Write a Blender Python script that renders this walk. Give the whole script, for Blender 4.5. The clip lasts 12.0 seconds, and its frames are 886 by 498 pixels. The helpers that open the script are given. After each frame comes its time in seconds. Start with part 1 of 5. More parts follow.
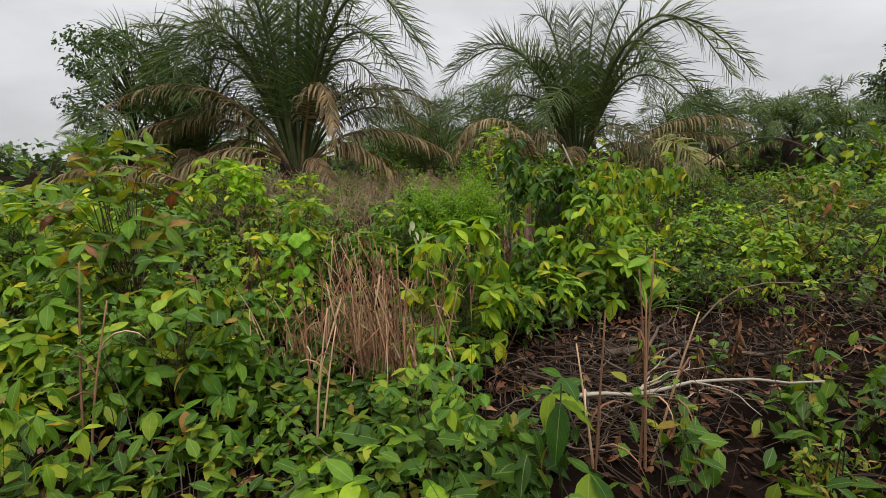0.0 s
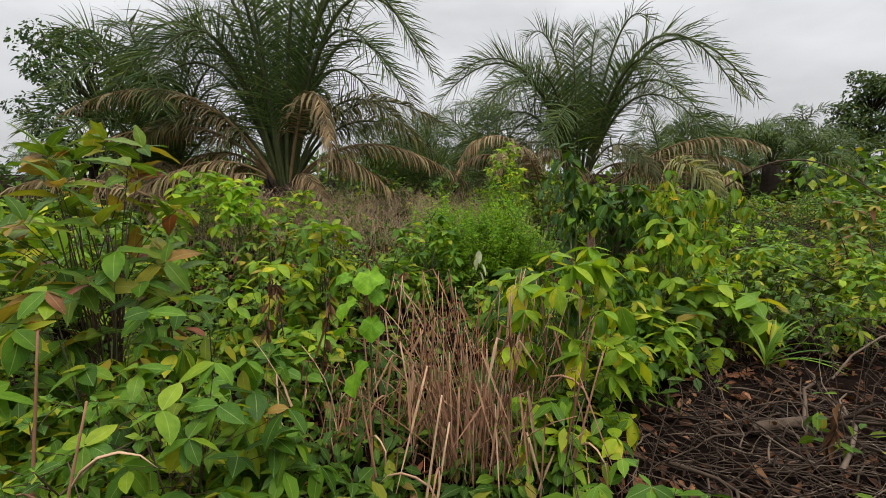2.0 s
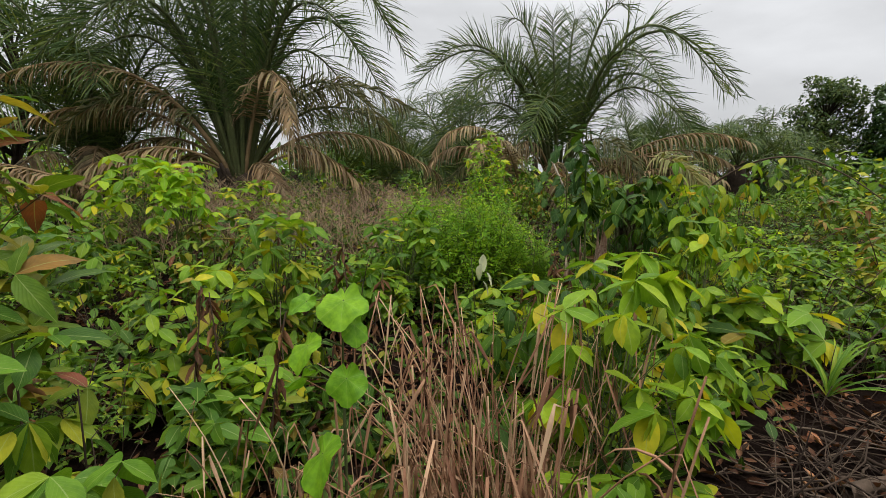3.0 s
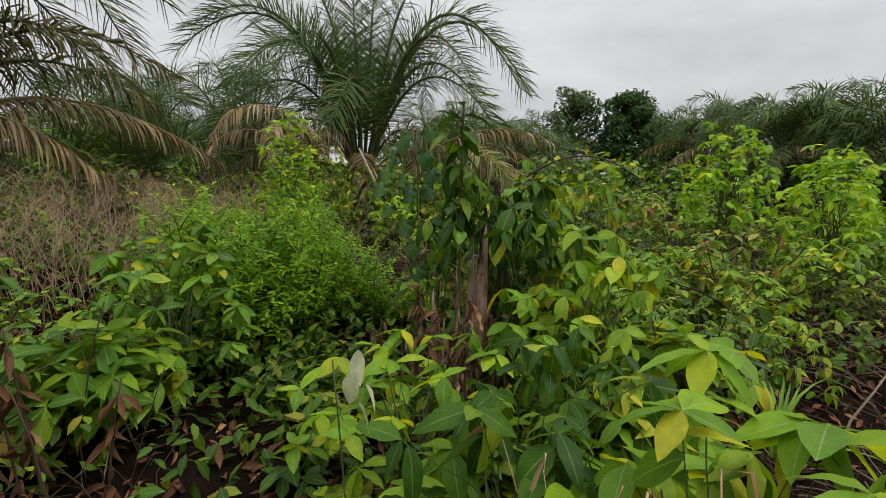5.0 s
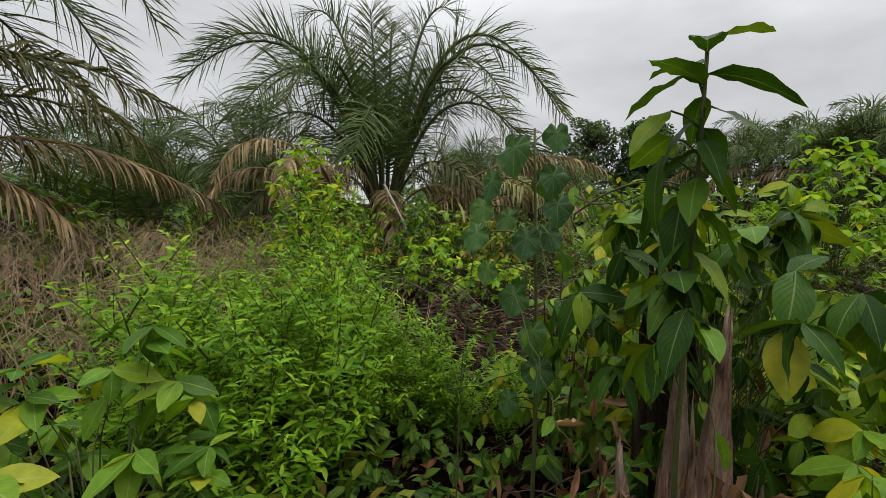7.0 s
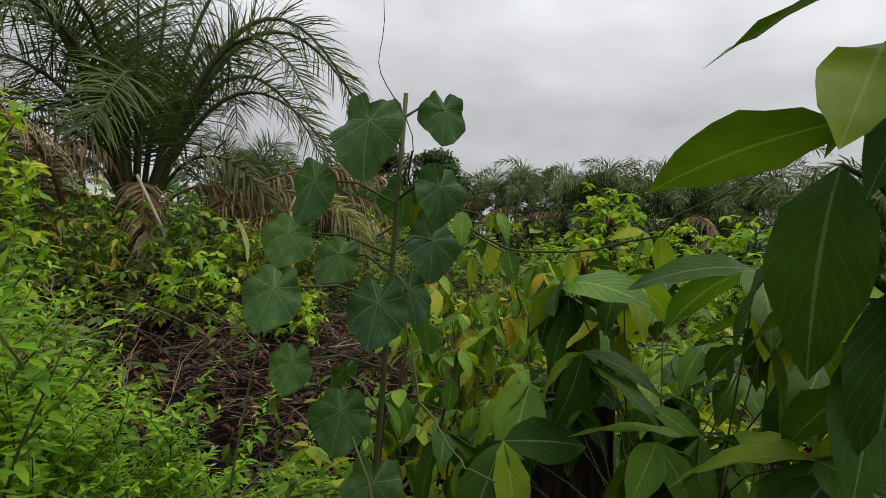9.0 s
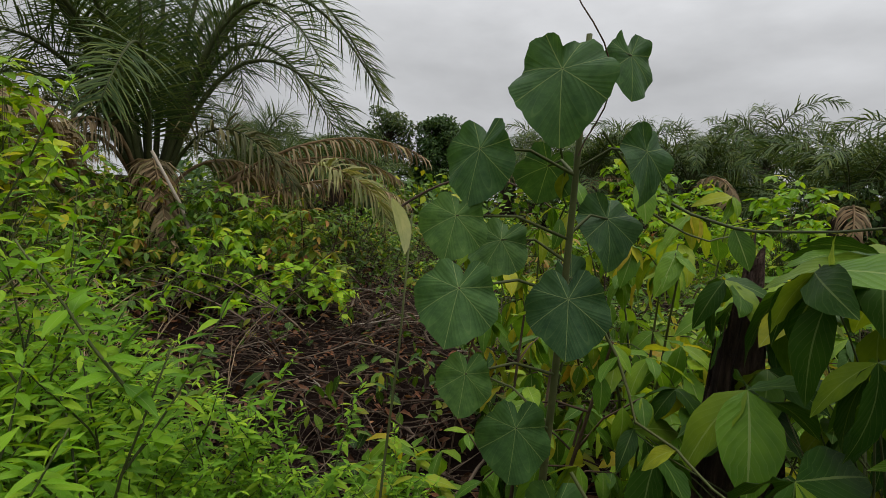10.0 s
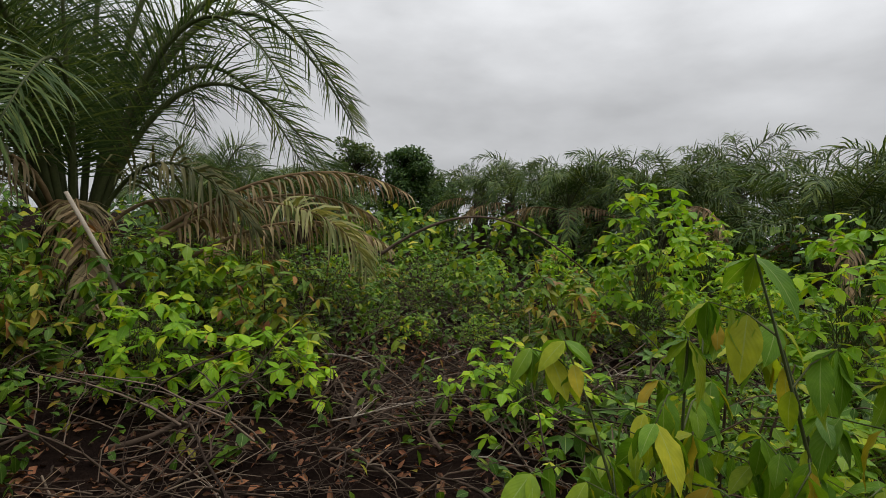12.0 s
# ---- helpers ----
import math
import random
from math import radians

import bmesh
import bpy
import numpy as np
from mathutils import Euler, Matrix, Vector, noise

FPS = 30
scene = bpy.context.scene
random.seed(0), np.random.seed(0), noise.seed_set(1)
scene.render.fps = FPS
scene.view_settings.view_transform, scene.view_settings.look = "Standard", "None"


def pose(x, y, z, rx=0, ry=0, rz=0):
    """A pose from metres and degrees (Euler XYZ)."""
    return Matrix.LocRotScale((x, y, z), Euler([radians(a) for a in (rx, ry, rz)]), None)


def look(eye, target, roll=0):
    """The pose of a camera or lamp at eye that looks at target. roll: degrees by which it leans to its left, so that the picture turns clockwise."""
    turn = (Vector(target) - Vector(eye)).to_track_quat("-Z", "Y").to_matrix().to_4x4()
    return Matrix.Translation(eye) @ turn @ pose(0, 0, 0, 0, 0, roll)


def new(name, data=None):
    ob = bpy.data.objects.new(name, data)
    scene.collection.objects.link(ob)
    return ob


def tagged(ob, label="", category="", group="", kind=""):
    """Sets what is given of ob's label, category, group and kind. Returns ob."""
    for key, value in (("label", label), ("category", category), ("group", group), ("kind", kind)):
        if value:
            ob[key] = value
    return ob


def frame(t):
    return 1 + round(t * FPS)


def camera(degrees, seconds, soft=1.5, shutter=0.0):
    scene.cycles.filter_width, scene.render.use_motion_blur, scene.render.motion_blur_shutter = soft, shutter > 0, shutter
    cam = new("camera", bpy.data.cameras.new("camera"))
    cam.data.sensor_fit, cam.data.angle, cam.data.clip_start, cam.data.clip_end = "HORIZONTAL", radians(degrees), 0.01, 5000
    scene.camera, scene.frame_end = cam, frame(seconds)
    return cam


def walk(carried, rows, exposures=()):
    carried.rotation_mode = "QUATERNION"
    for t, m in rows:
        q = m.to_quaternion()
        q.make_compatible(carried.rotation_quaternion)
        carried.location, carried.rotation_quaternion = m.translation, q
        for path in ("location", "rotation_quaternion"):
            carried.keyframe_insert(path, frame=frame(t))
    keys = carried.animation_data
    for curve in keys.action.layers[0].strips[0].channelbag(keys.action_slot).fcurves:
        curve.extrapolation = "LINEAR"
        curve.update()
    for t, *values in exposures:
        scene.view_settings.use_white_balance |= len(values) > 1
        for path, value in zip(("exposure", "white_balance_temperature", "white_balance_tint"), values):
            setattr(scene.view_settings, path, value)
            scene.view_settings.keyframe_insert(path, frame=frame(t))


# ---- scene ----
cam = camera(84.3, 12.0, soft=0.8)
METRES, EYE, TILT, LEAN, TURN = 8.0, 1.5, -11.0, 1.0, 0.0
ROWS = [
    (0.0, 0.0, 0.0, 0.0, -0.0, -0.0, 0.0),
    (0.5, -0.0201, 0.029, -0.003, 0.38, 1.33, 0.92),
    (1.0, -0.0421, 0.0753, 0.0019, 2.52, 3.36, 0.69),
    (1.5, -0.0707, 0.1, 0.0047, -1.25, 3.4, -0.91),
    (2.0, -0.094, 0.1201, 0.0152, -3.76, 2.34, -0.23),
    (2.5, -0.1098, 0.1678, 0.0134, -2.81, 1.95, 0.01),
    (3.0, -0.1063, 0.2232, 0.0235, -7.84, 2.01, -0.41),
    (3.5, -0.1162, 0.264, 0.0315, -21.94, 4.73, 1.52),
    (4.4, -0.0900, 0.3480, 0.0510, -31.0, 2.0, 2.4),
    (5.0, -0.0925, 0.3990, 0.0615, -31.8, 0.4, 2.5),
    (5.5, -0.1233, 0.4511, 0.072, -31.97, -1.05, 2.66),
    (6.0, -0.1224, 0.4844, 0.0824, -29.6, 2.32, 5.05),
    (6.5, -0.0825, 0.535, 0.0884, -29.81, 4.42, 4.83),
    (8.5, -0.0163, 0.6695, 0.1045, -41.14, 6.3, 5.05),
    (9.0, 0.0149, 0.6844, 0.117, -55.23, 4.93, 2.66),
    (9.5, 0.0138, 0.7084, 0.1178, -55.73, 2.79, 4.19),
    (10.0, 0.0116, 0.7306, 0.1248, -54.78, 1.24, 4.27),
    (10.5, 0.0121, 0.744, 0.1309, -52.49, 1.23, 4.83),
    (11.0, 0.031, 0.7724, 0.1315, -51.07, 1.91, 5.46),
    (11.5, 0.0677, 0.8131, 0.1573, -53.54, 2.77, 6.1),
    (12.0, 0.1045, 0.8367, 0.1668, -58.59, 4.33, 5.7),
]
walk(cam, [(t, pose(0, 0, EYE, TILT, LEAN, TURN) @ pose(METRES * x, METRES * y, METRES * z, 90 + pitch, roll, yaw)) for t, x, y, z, yaw, pitch, roll in ROWS],
     [(0.0, 0.18), (0.5, 0.20), (1.0, 0.02), (1.5, 0.14), (3.0, 0.20), (5.5, 0.05), (6.5, 0.02), (8.5, -0.05), (9.5, -0.20), (11.0, -0.18), (12.0, -0.15)])

# ---- world and light: an overcast tropical sky, brighter towards the zenith ----
SUN_ELEV, SUN_AZ = radians(62), radians(150)
world = bpy.data.worlds.new("overcast_sky")
scene.world = world
world.use_nodes = True
wn, wl = world.node_tree.nodes, world.node_tree.links
wn.clear()
sky = wn.new("ShaderNodeTexSky")
sky.sky_type, sky.sun_disc = "NISHITA", False
sky.sun_elevation, sky.sun_rotation = SUN_ELEV, SUN_AZ
sky_grey = wn.new("ShaderNodeHueSaturation")
sky_grey.inputs["Saturation"].default_value, sky_grey.inputs["Value"].default_value = 0.25, 0.07
wl.new(sky.outputs[0], sky_grey.inputs["Color"])
tc = wn.new("ShaderNodeTexCoord")
sep = wn.new("ShaderNodeSeparateXYZ")
wl.new(tc.outputs["Generated"], sep.inputs[0])
rise = wn.new("ShaderNodeMapRange")
rise.inputs["From Min"].default_value, rise.inputs["From Max"].default_value = 0.0, 1.0
rise.inputs["To Min"].default_value, rise.inputs["To Max"].default_value = 0.60, 2.5
square = wn.new("ShaderNodeMath")
square.operation = "MULTIPLY"
wl.new(sep.outputs["Z"], square.inputs[0])
wl.new(sep.outputs["Z"], square.inputs[1])
wl.new(square.outputs[0], rise.inputs["Value"])
flat = wn.new("ShaderNodeMapping")
flat.inputs["Scale"].default_value = (1.0, 1.0, 2.6)
wl.new(tc.outputs["Generated"], flat.inputs["Vector"])
clouds = wn.new("ShaderNodeTexNoise")
clouds.inputs["Scale"].default_value, clouds.inputs["Detail"].default_value, clouds.inputs["Roughness"].default_value = 2.9, 6, 0.5
wl.new(flat.outputs[0], clouds.inputs["Vector"])
puff = wn.new("ShaderNodeMapRange")
puff.inputs["From Min"].default_value, puff.inputs["From Max"].default_value = 0.3, 0.7
puff.inputs["To Min"].default_value, puff.inputs["To Max"].default_value = 0.80, 1.20
wl.new(clouds.outputs["Fac"], puff.inputs["Value"])
lum = wn.new("ShaderNodeMath")
lum.operation = "MULTIPLY"
wl.new(rise.outputs[0], lum.inputs[0])
wl.new(puff.outputs[0], lum.inputs[1])
tone = wn.new("ShaderNodeMix")
tone.data_type, tone.blend_type = "RGBA", "MULTIPLY"
tone.inputs[0].default_value = 1.0
tone.inputs[6].default_value = (0.985, 1.0, 1.03, 1)
wl.new(lum.outputs[0], tone.inputs[7])
veil = wn.new("ShaderNodeMix")
veil.data_type = "RGBA"
veil.inputs[0].default_value = 0.9
wl.new(sky_grey.outputs[0], veil.inputs[6])
wl.new(tone.outputs[2], veil.inputs[7])
bg = wn.new("ShaderNodeBackground")
bg.inputs["Strength"].default_value = 1.0
wl.new(veil.outputs[2], bg.inputs["Color"])
out = wn.new("ShaderNodeOutputWorld")
wl.new(bg.outputs[0], out.inputs["Surface"])

sun = new("sun", bpy.data.lights.new("sun", "SUN"))
sun.data.energy, sun.data.angle, sun.data.color = 1.5, radians(26), (1.0, 0.97, 0.92)
sun.matrix_world = look((0, 0, 30), (-8, 9, 0))

# ---- materials ----


def base_mat(name, rough=0.7):
    m = bpy.data.materials.new(name)
    m.use_nodes = True
    n, l = m.node_tree.nodes, m.node_tree.links
    b = n["Principled BSDF"]
    b.inputs["Roughness"].default_value = rough
    b.inputs["Specular IOR Level"].default_value = 0.12
    return m, n, l, b


def ramp_node(n, stops):
    r = n.new("ShaderNodeValToRGB")
    e = r.color_ramp.elements
    while len(e) < len(stops):
        e.new(0.5)
    for k, (p, c) in zip(e, stops):
        k.position, k.color = p, (*c, 1)
    return r


def noise_node(n, l, scale, detail=4, rough=0.6, coord="Object"):
    t = n.new("ShaderNodeTexCoord")
    x = n.new("ShaderNodeTexNoise")
    x.inputs["Scale"].default_value, x.inputs["Detail"].default_value, x.inputs["Roughness"].default_value = scale, detail, rough
    l.new(t.outputs[coord], x.inputs["Vector"])
    return x


def math_node(n, l, op, a, b=None):
    x = n.new("ShaderNodeMath")
    x.operation = op
    for i, v in enumerate((a, b)):
        if v is None:
            continue
        if isinstance(v, (int, float)):
            x.inputs[i].default_value = v
        else:
            l.new(v, x.inputs[i])
    return x.outputs[0]


def mix_rgb(n, l, fac, a, b, blend="MIX"):
    x = n.new("ShaderNodeMix")
    x.data_type, x.blend_type = "RGBA", blend
    for i, v in ((0, fac), (6, a), (7, b)):
        if isinstance(v, (int, float)):
            x.inputs[i].default_value = v
        elif isinstance(v, tuple):
            x.inputs[i].default_value = (*v, 1)
        else:
            l.new(v, x.inputs[i])
    return x.outputs[2]


def leaf_mat(name, stops, rough=0.42, through_light=0.32, vein=0.5, vein_count=9.0, spots=0.35, patch=1.6, relief=0.13, palmate=False, gloss=0.14):
    """A leaf: colour by leaf, patches over the plant, pale midrib and side veins, brown specks, light shining through."""
    m, n, l, b = base_mat(name, rough)
    oi, ge = n.new("ShaderNodeObjectInfo"), n.new("ShaderNodeNewGeometry")
    pick = math_node(n, l, "FRACT", math_node(n, l, "ADD", oi.outputs["Random"], ge.outputs["Random Per Island"]))
    col = ramp_node(n, stops)
    l.new(pick, col.inputs[0])
    big = noise_node(n, l, patch, 3)
    tint = ramp_node(n, [(0.32, (0.62, 0.68, 0.6)), (0.68, (1.32, 1.2, 1.0))])
    l.new(big.outputs["Fac"], tint.inputs[0])
    c = mix_rgb(n, l, 1.0, col.outputs[0], tint.outputs[0], "MULTIPLY")
    uv = n.new("ShaderNodeTexCoord")
    s = n.new("ShaderNodeSeparateXYZ")
    l.new(uv.outputs["UV"], s.inputs[0])
    side = math_node(n, l, "ABSOLUTE", math_node(n, l, "SUBTRACT", s.outputs["X"], 0.5))
    mid = math_node(n, l, "LESS_THAN", side, 0.022)
    wave = math_node(n, l, "SINE", math_node(n, l, "MULTIPLY", math_node(n, l, "SUBTRACT", s.outputs["Y"], math_node(n, l, "MULTIPLY", side, 0.8)), vein_count * 6.28))
    ribs = math_node(n, l, "GREATER_THAN", wave, 0.93)
    veins = math_node(n, l, "MAXIMUM", mid, math_node(n, l, "MULTIPLY", ribs, 0.22))
    if palmate:
        across, along = math_node(n, l, "SUBTRACT", s.outputs["X"], 0.5), math_node(n, l, "SUBTRACT", s.outputs["Y"], 0.5)
        turn = math_node(n, l, "MULTIPLY", math_node(n, l, "ARCTAN2", across, along), 3.5)
        reach = math_node(n, l, "SQRT", math_node(n, l, "ADD", math_node(n, l, "MULTIPLY", across, across), math_node(n, l, "MULTIPLY", along, along)))
        off_ray = math_node(n, l, "MULTIPLY", math_node(n, l, "ABSOLUTE", math_node(n, l, "SINE", turn)), reach)
        rays = math_node(n, l, "LESS_THAN", off_ray, 0.014)
        wave = math_node(n, l, "SINE", math_node(n, l, "SUBTRACT", math_node(n, l, "MULTIPLY", reach, 75.0), math_node(n, l, "MULTIPLY", off_ray, 60.0)))
        veins = math_node(n, l, "MAXIMUM", rays, math_node(n, l, "MULTIPLY", math_node(n, l, "GREATER_THAN", wave, 0.95), 0.16))
    pale = mix_rgb(n, l, math_node(n, l, "MULTIPLY", veins, vein), c, (0.30, 0.36, 0.13))
    fine = noise_node(n, l, 38, 3)
    sp = ramp_node(n, [(0.66, (0, 0, 0)), (0.74, (1, 1, 1))])
    l.new(fine.outputs["Fac"], sp.inputs[0])
    c2 = mix_rgb(n, l, math_node(n, l, "MULTIPLY", sp.outputs[0], spots), pale, (0.13, 0.085, 0.03))
    l.new(c2, b.inputs["Base Color"])
    b.inputs["Specular IOR Level"].default_value = gloss
    bump = n.new("ShaderNodeBump")
    bump.inputs["Strength"].default_value, bump.inputs["Distance"].default_value = relief, 0.003
    l.new(math_node(n, l, "ADD", wave, math_node(n, l, "MULTIPLY", fine.outputs["Fac"], 2.0)), bump.inputs["Height"])
    l.new(bump.outputs[0], b.inputs["Normal"])
    tr = n.new("ShaderNodeBsdfTranslucent")
    l.new(mix_rgb(n, l, 1.0, c2, (1.35, 1.25, 0.5), "MULTIPLY"), tr.inputs["Color"])
    mx = n.new("ShaderNodeMixShader")
    mx.inputs[0].default_value = through_light
    l.new(b.outputs[0], mx.inputs[1])
    l.new(tr.outputs[0], mx.inputs[2])
    l.new(mx.outputs[0], n["Material Output"].inputs["Surface"])
    return m


def rough_mat(name, stops, scale=6.0, bump_scale=40.0, strength=0.5, distance=0.01, rough=0.85, by_piece=0.0, stretch=None):
    """Soil, bark, straw and wood: two scales of noise, relief, and a shift by piece."""
    m, n, l, b = base_mat(name, rough)
    a, f = noise_node(n, l, scale, 5), noise_node(n, l, bump_scale, 6, 0.7)
    if stretch:
        for x in (a, f):
            mp = n.new("ShaderNodeMapping")
            mp.inputs["Scale"].default_value = stretch
            l.new(x.inputs["Vector"].links[0].from_socket, mp.inputs["Vector"])
            l.new(mp.outputs[0], x.inputs["Vector"])
    v = math_node(n, l, "ADD", math_node(n, l, "MULTIPLY", a.outputs["Fac"], 0.6), math_node(n, l, "MULTIPLY", f.outputs["Fac"], 0.4))
    if by_piece:
        oi, ge = n.new("ShaderNodeObjectInfo"), n.new("ShaderNodeNewGeometry")
        pick = math_node(n, l, "FRACT", math_node(n, l, "ADD", oi.outputs["Random"], ge.outputs["Random Per Island"]))
        v = math_node(n, l, "ADD", math_node(n, l, "MULTIPLY", v, 1 - by_piece), math_node(n, l, "MULTIPLY", pick, by_piece))
    col = ramp_node(n, stops)
    l.new(v, col.inputs[0])
    l.new(col.outputs[0], b.inputs["Base Color"])
    bump = n.new("ShaderNodeBump")
    bump.inputs["Strength"].default_value, bump.inputs["Distance"].default_value = strength, distance
    l.new(f.outputs["Fac"], bump.inputs["Height"])
    l.new(bump.outputs[0], b.inputs["Normal"])
    return m


M_LEAF = leaf_mat("shrub_leaf", [(0.0, (0.043, 0.102, 0.013)), (0.35, (0.072, 0.170, 0.016)), (0.7, (0.123, 0.245, 0.020)), (0.9, (0.217, 0.321, 0.023)), (1.0, (0.377, 0.368, 0.027))])
M_LEAF_LIGHT = leaf_mat("young_leaf", [(0.0, (0.094, 0.203, 0.016)), (0.5, (0.173, 0.319, 0.020)), (0.85, (0.297, 0.420, 0.023)), (1.0, (0.532, 0.478, 0.027))], 0.4, 0.38)
M_LEAF_BRIGHT = leaf_mat("bright_leaf", [(0.0, (0.130, 0.290, 0.018)), (0.5, (0.220, 0.420, 0.022)), (0.85, (0.330, 0.500, 0.026)), (1.0, (0.48, 0.50, 0.03))], 0.4, 0.42)
M_LEAF_RED = leaf_mat("reddish_leaf", [(0.0, (0.060, 0.130, 0.016)), (0.4, (0.110, 0.200, 0.020)), (0.68, (0.205, 0.250, 0.025)), (0.82, (0.320, 0.270, 0.035)), (0.92, (0.300, 0.170, 0.05)), (1.0, (0.24, 0.075, 0.05))])
M_LEAF_YELLOW = leaf_mat("yellowing_leaf", [(0.0, (0.080, 0.185, 0.016)), (0.5, (0.145, 0.270, 0.020)), (0.78, (0.270, 0.350, 0.024)), (0.95, (0.460, 0.430, 0.030)), (1.0, (0.400, 0.260, 0.030))], 0.45, 0.4)
M_LEAF_GLOSSY = leaf_mat("climber_leaf", [(0.0, (0.018, 0.052, 0.007)), (0.5, (0.034, 0.086, 0.009)), (0.8, (0.066, 0.140, 0.012)), (1.0, (0.170, 0.240, 0.016))], 0.42, 0.26, 0.28, 8.0, relief=0.06, gloss=0.09)
M_LEAF_ROUND = leaf_mat("lobed_leaf", [(0.0, (0.030, 0.074, 0.029)), (0.6, (0.043, 0.102, 0.034)), (1.0, (0.068, 0.142, 0.036))], 0.5, 0.28, 0.42, 2.5, 0.3, 5.0, 0.12, True)
M_LEAF_ROUND_LIGHT = leaf_mat("young_lobed_leaf", [(0.0, (0.11, 0.27, 0.018)), (1.0, (0.19, 0.38, 0.022))], 0.45, 0.4, 0.35, 2.5, 0.2, 4.0, 0.12, True)
M_HERB = leaf_mat("herb_leaf", [(0.0, (0.110, 0.255, 0.016)), (0.6, (0.190, 0.385, 0.020)), (1.0, (0.330, 0.490, 0.027))], 0.5, 0.4, 0.3)
M_COVER = leaf_mat("low_leaf", [(0.0, (0.026, 0.062, 0.009)), (0.5, (0.050, 0.116, 0.011)), (0.86, (0.101, 0.181, 0.014)), (0.95, (0.202, 0.222, 0.019)), (1.0, (0.171, 0.093, 0.022))], 0.45, 0.3, 0.4, 9.0, 0.4, 1.1)
M_PALM = leaf_mat("palm_leaflet", [(0.0, (0.030, 0.060, 0.022)), (0.6, (0.058, 0.100, 0.032)), (1.0, (0.125, 0.165, 0.048))], 0.55, 0.22, 0.2, 0.5, 0.1)
M_PALM_DULL = leaf_mat("fading_palm_leaflet", [(0.0, (0.060, 0.066, 0.034)), (0.6, (0.110, 0.110, 0.058)), (1.0, (0.190, 0.170, 0.095))], 0.65, 0.18, 0.2, 0.5, 0.4)
M_PALM_DRY = leaf_mat("dry_palm_leaflet", [(0.0, (0.100, 0.070, 0.046)), (0.5, (0.205, 0.145, 0.092)), (0.85, (0.310, 0.235, 0.155)), (1.0, (0.250, 0.220, 0.115))], 0.7, 0.15, 0.1, 0.5, 0.5)
M_DEAD = leaf_mat("dead_leaf", [(0.0, (0.055, 0.026, 0.016)), (0.5, (0.110, 0.050, 0.028)), (0.85, (0.17, 0.085, 0.045)), (1.0, (0.25, 0.16, 0.09))], 0.75, 0.12, 0.2, 7.0, 0.3)
M_TREE = leaf_mat("tree_leaf", [(0.0, (0.022, 0.053, 0.018)), (0.6, (0.040, 0.088, 0.026)), (1.0, (0.081, 0.144, 0.033))], 0.5, 0.22, 0.2)
M_STRAW = rough_mat("straw", [(0.2, (0.12, 0.055, 0.032)), (0.5, (0.31, 0.160, 0.092)), (0.8, (0.52, 0.34, 0.21))], 9, 90, 0.3, 0.002, 0.8, 0.6)
M_PALE = rough_mat("bleached_wood", [(0.25, (0.17, 0.13, 0.10)), (0.6, (0.34, 0.29, 0.23)), (0.9, (0.50, 0.45, 0.38))], 7, 60, 0.5, 0.003, 0.85, 0.2)
M_STEM = rough_mat("green_stem", [(0.25, (0.035, 0.045, 0.018)), (0.6, (0.075, 0.085, 0.030)), (0.9, (0.13, 0.12, 0.05))], 8, 70, 0.3, 0.002, 0.65, 0.3)
M_WOODY = rough_mat("woody_stem", [(0.25, (0.035, 0.024, 0.016)), (0.6, (0.085, 0.055, 0.034)), (0.9, (0.17, 0.12, 0.08))], 8, 60, 0.5, 0.003, 0.8, 0.35)
M_TWIG = rough_mat("dead_twig", [(0.25, (0.026, 0.017, 0.012)), (0.6, (0.070, 0.048, 0.033)), (0.9, (0.220, 0.165, 0.120))], 7, 60, 0.5, 0.003, 0.85, 0.55)
M_BARK = rough_mat("palm_bark", [(0.3, (0.018, 0.013, 0.010)), (0.6, (0.050, 0.036, 0.026)), (0.85, (0.10, 0.075, 0.05))], 7, 30, 0.9, 0.02, 0.9)
M_RACHIS = rough_mat("palm_rachis", [(0.3, (0.032, 0.042, 0.016)), (0.7, (0.080, 0.088, 0.032))], 6, 40, 0.3, 0.004, 0.6)
M_RACHIS_DRY = rough_mat("dry_rachis", [(0.3, (0.10, 0.065, 0.035)), (0.7, (0.25, 0.17, 0.085))], 6, 40, 0.4, 0.004, 0.75)
M_STUMP = rough_mat("weathered_stump", [(0.36, (0.07, 0.035, 0.024)), (0.44, (0.36, 0.20, 0.135)), (0.52, (0.52, 0.34, 0.25)), (0.64, (0.68, 0.54, 0.43))], 11, 55, 1.0, 0.04, 0.9, 0.0, (2.0, 2.0, 0.3))
M_ROTTEN = rough_mat("rotten_wood", [(0.36, (0.018, 0.012, 0.010)), (0.5, (0.062, 0.040, 0.030)), (0.66, (0.16, 0.11, 0.08))], 9, 50, 1.0, 0.04, 0.95, 0.0, (2.0, 2.0, 0.25))
M_SOIL = rough_mat("dark_soil", [(0.28, (0.006, 0.004, 0.004)), (0.5, (0.015, 0.010, 0.008)), (0.72, (0.036, 0.022, 0.016))], 2.2, 30, 1.0, 0.06, 0.95)
M_SOIL.node_tree.nodes["Principled BSDF"].inputs["Specular IOR Level"].default_value = 0.0
M_LITTER = leaf_mat("litter_leaf", [(0.0, (0.034, 0.015, 0.010)), (0.5, (0.088, 0.036, 0.022)), (0.86, (0.185, 0.076, 0.042)), (1.0, (0.320, 0.165, 0.092))], 0.7, 0.08, 0.2, 7.0, 0.3)
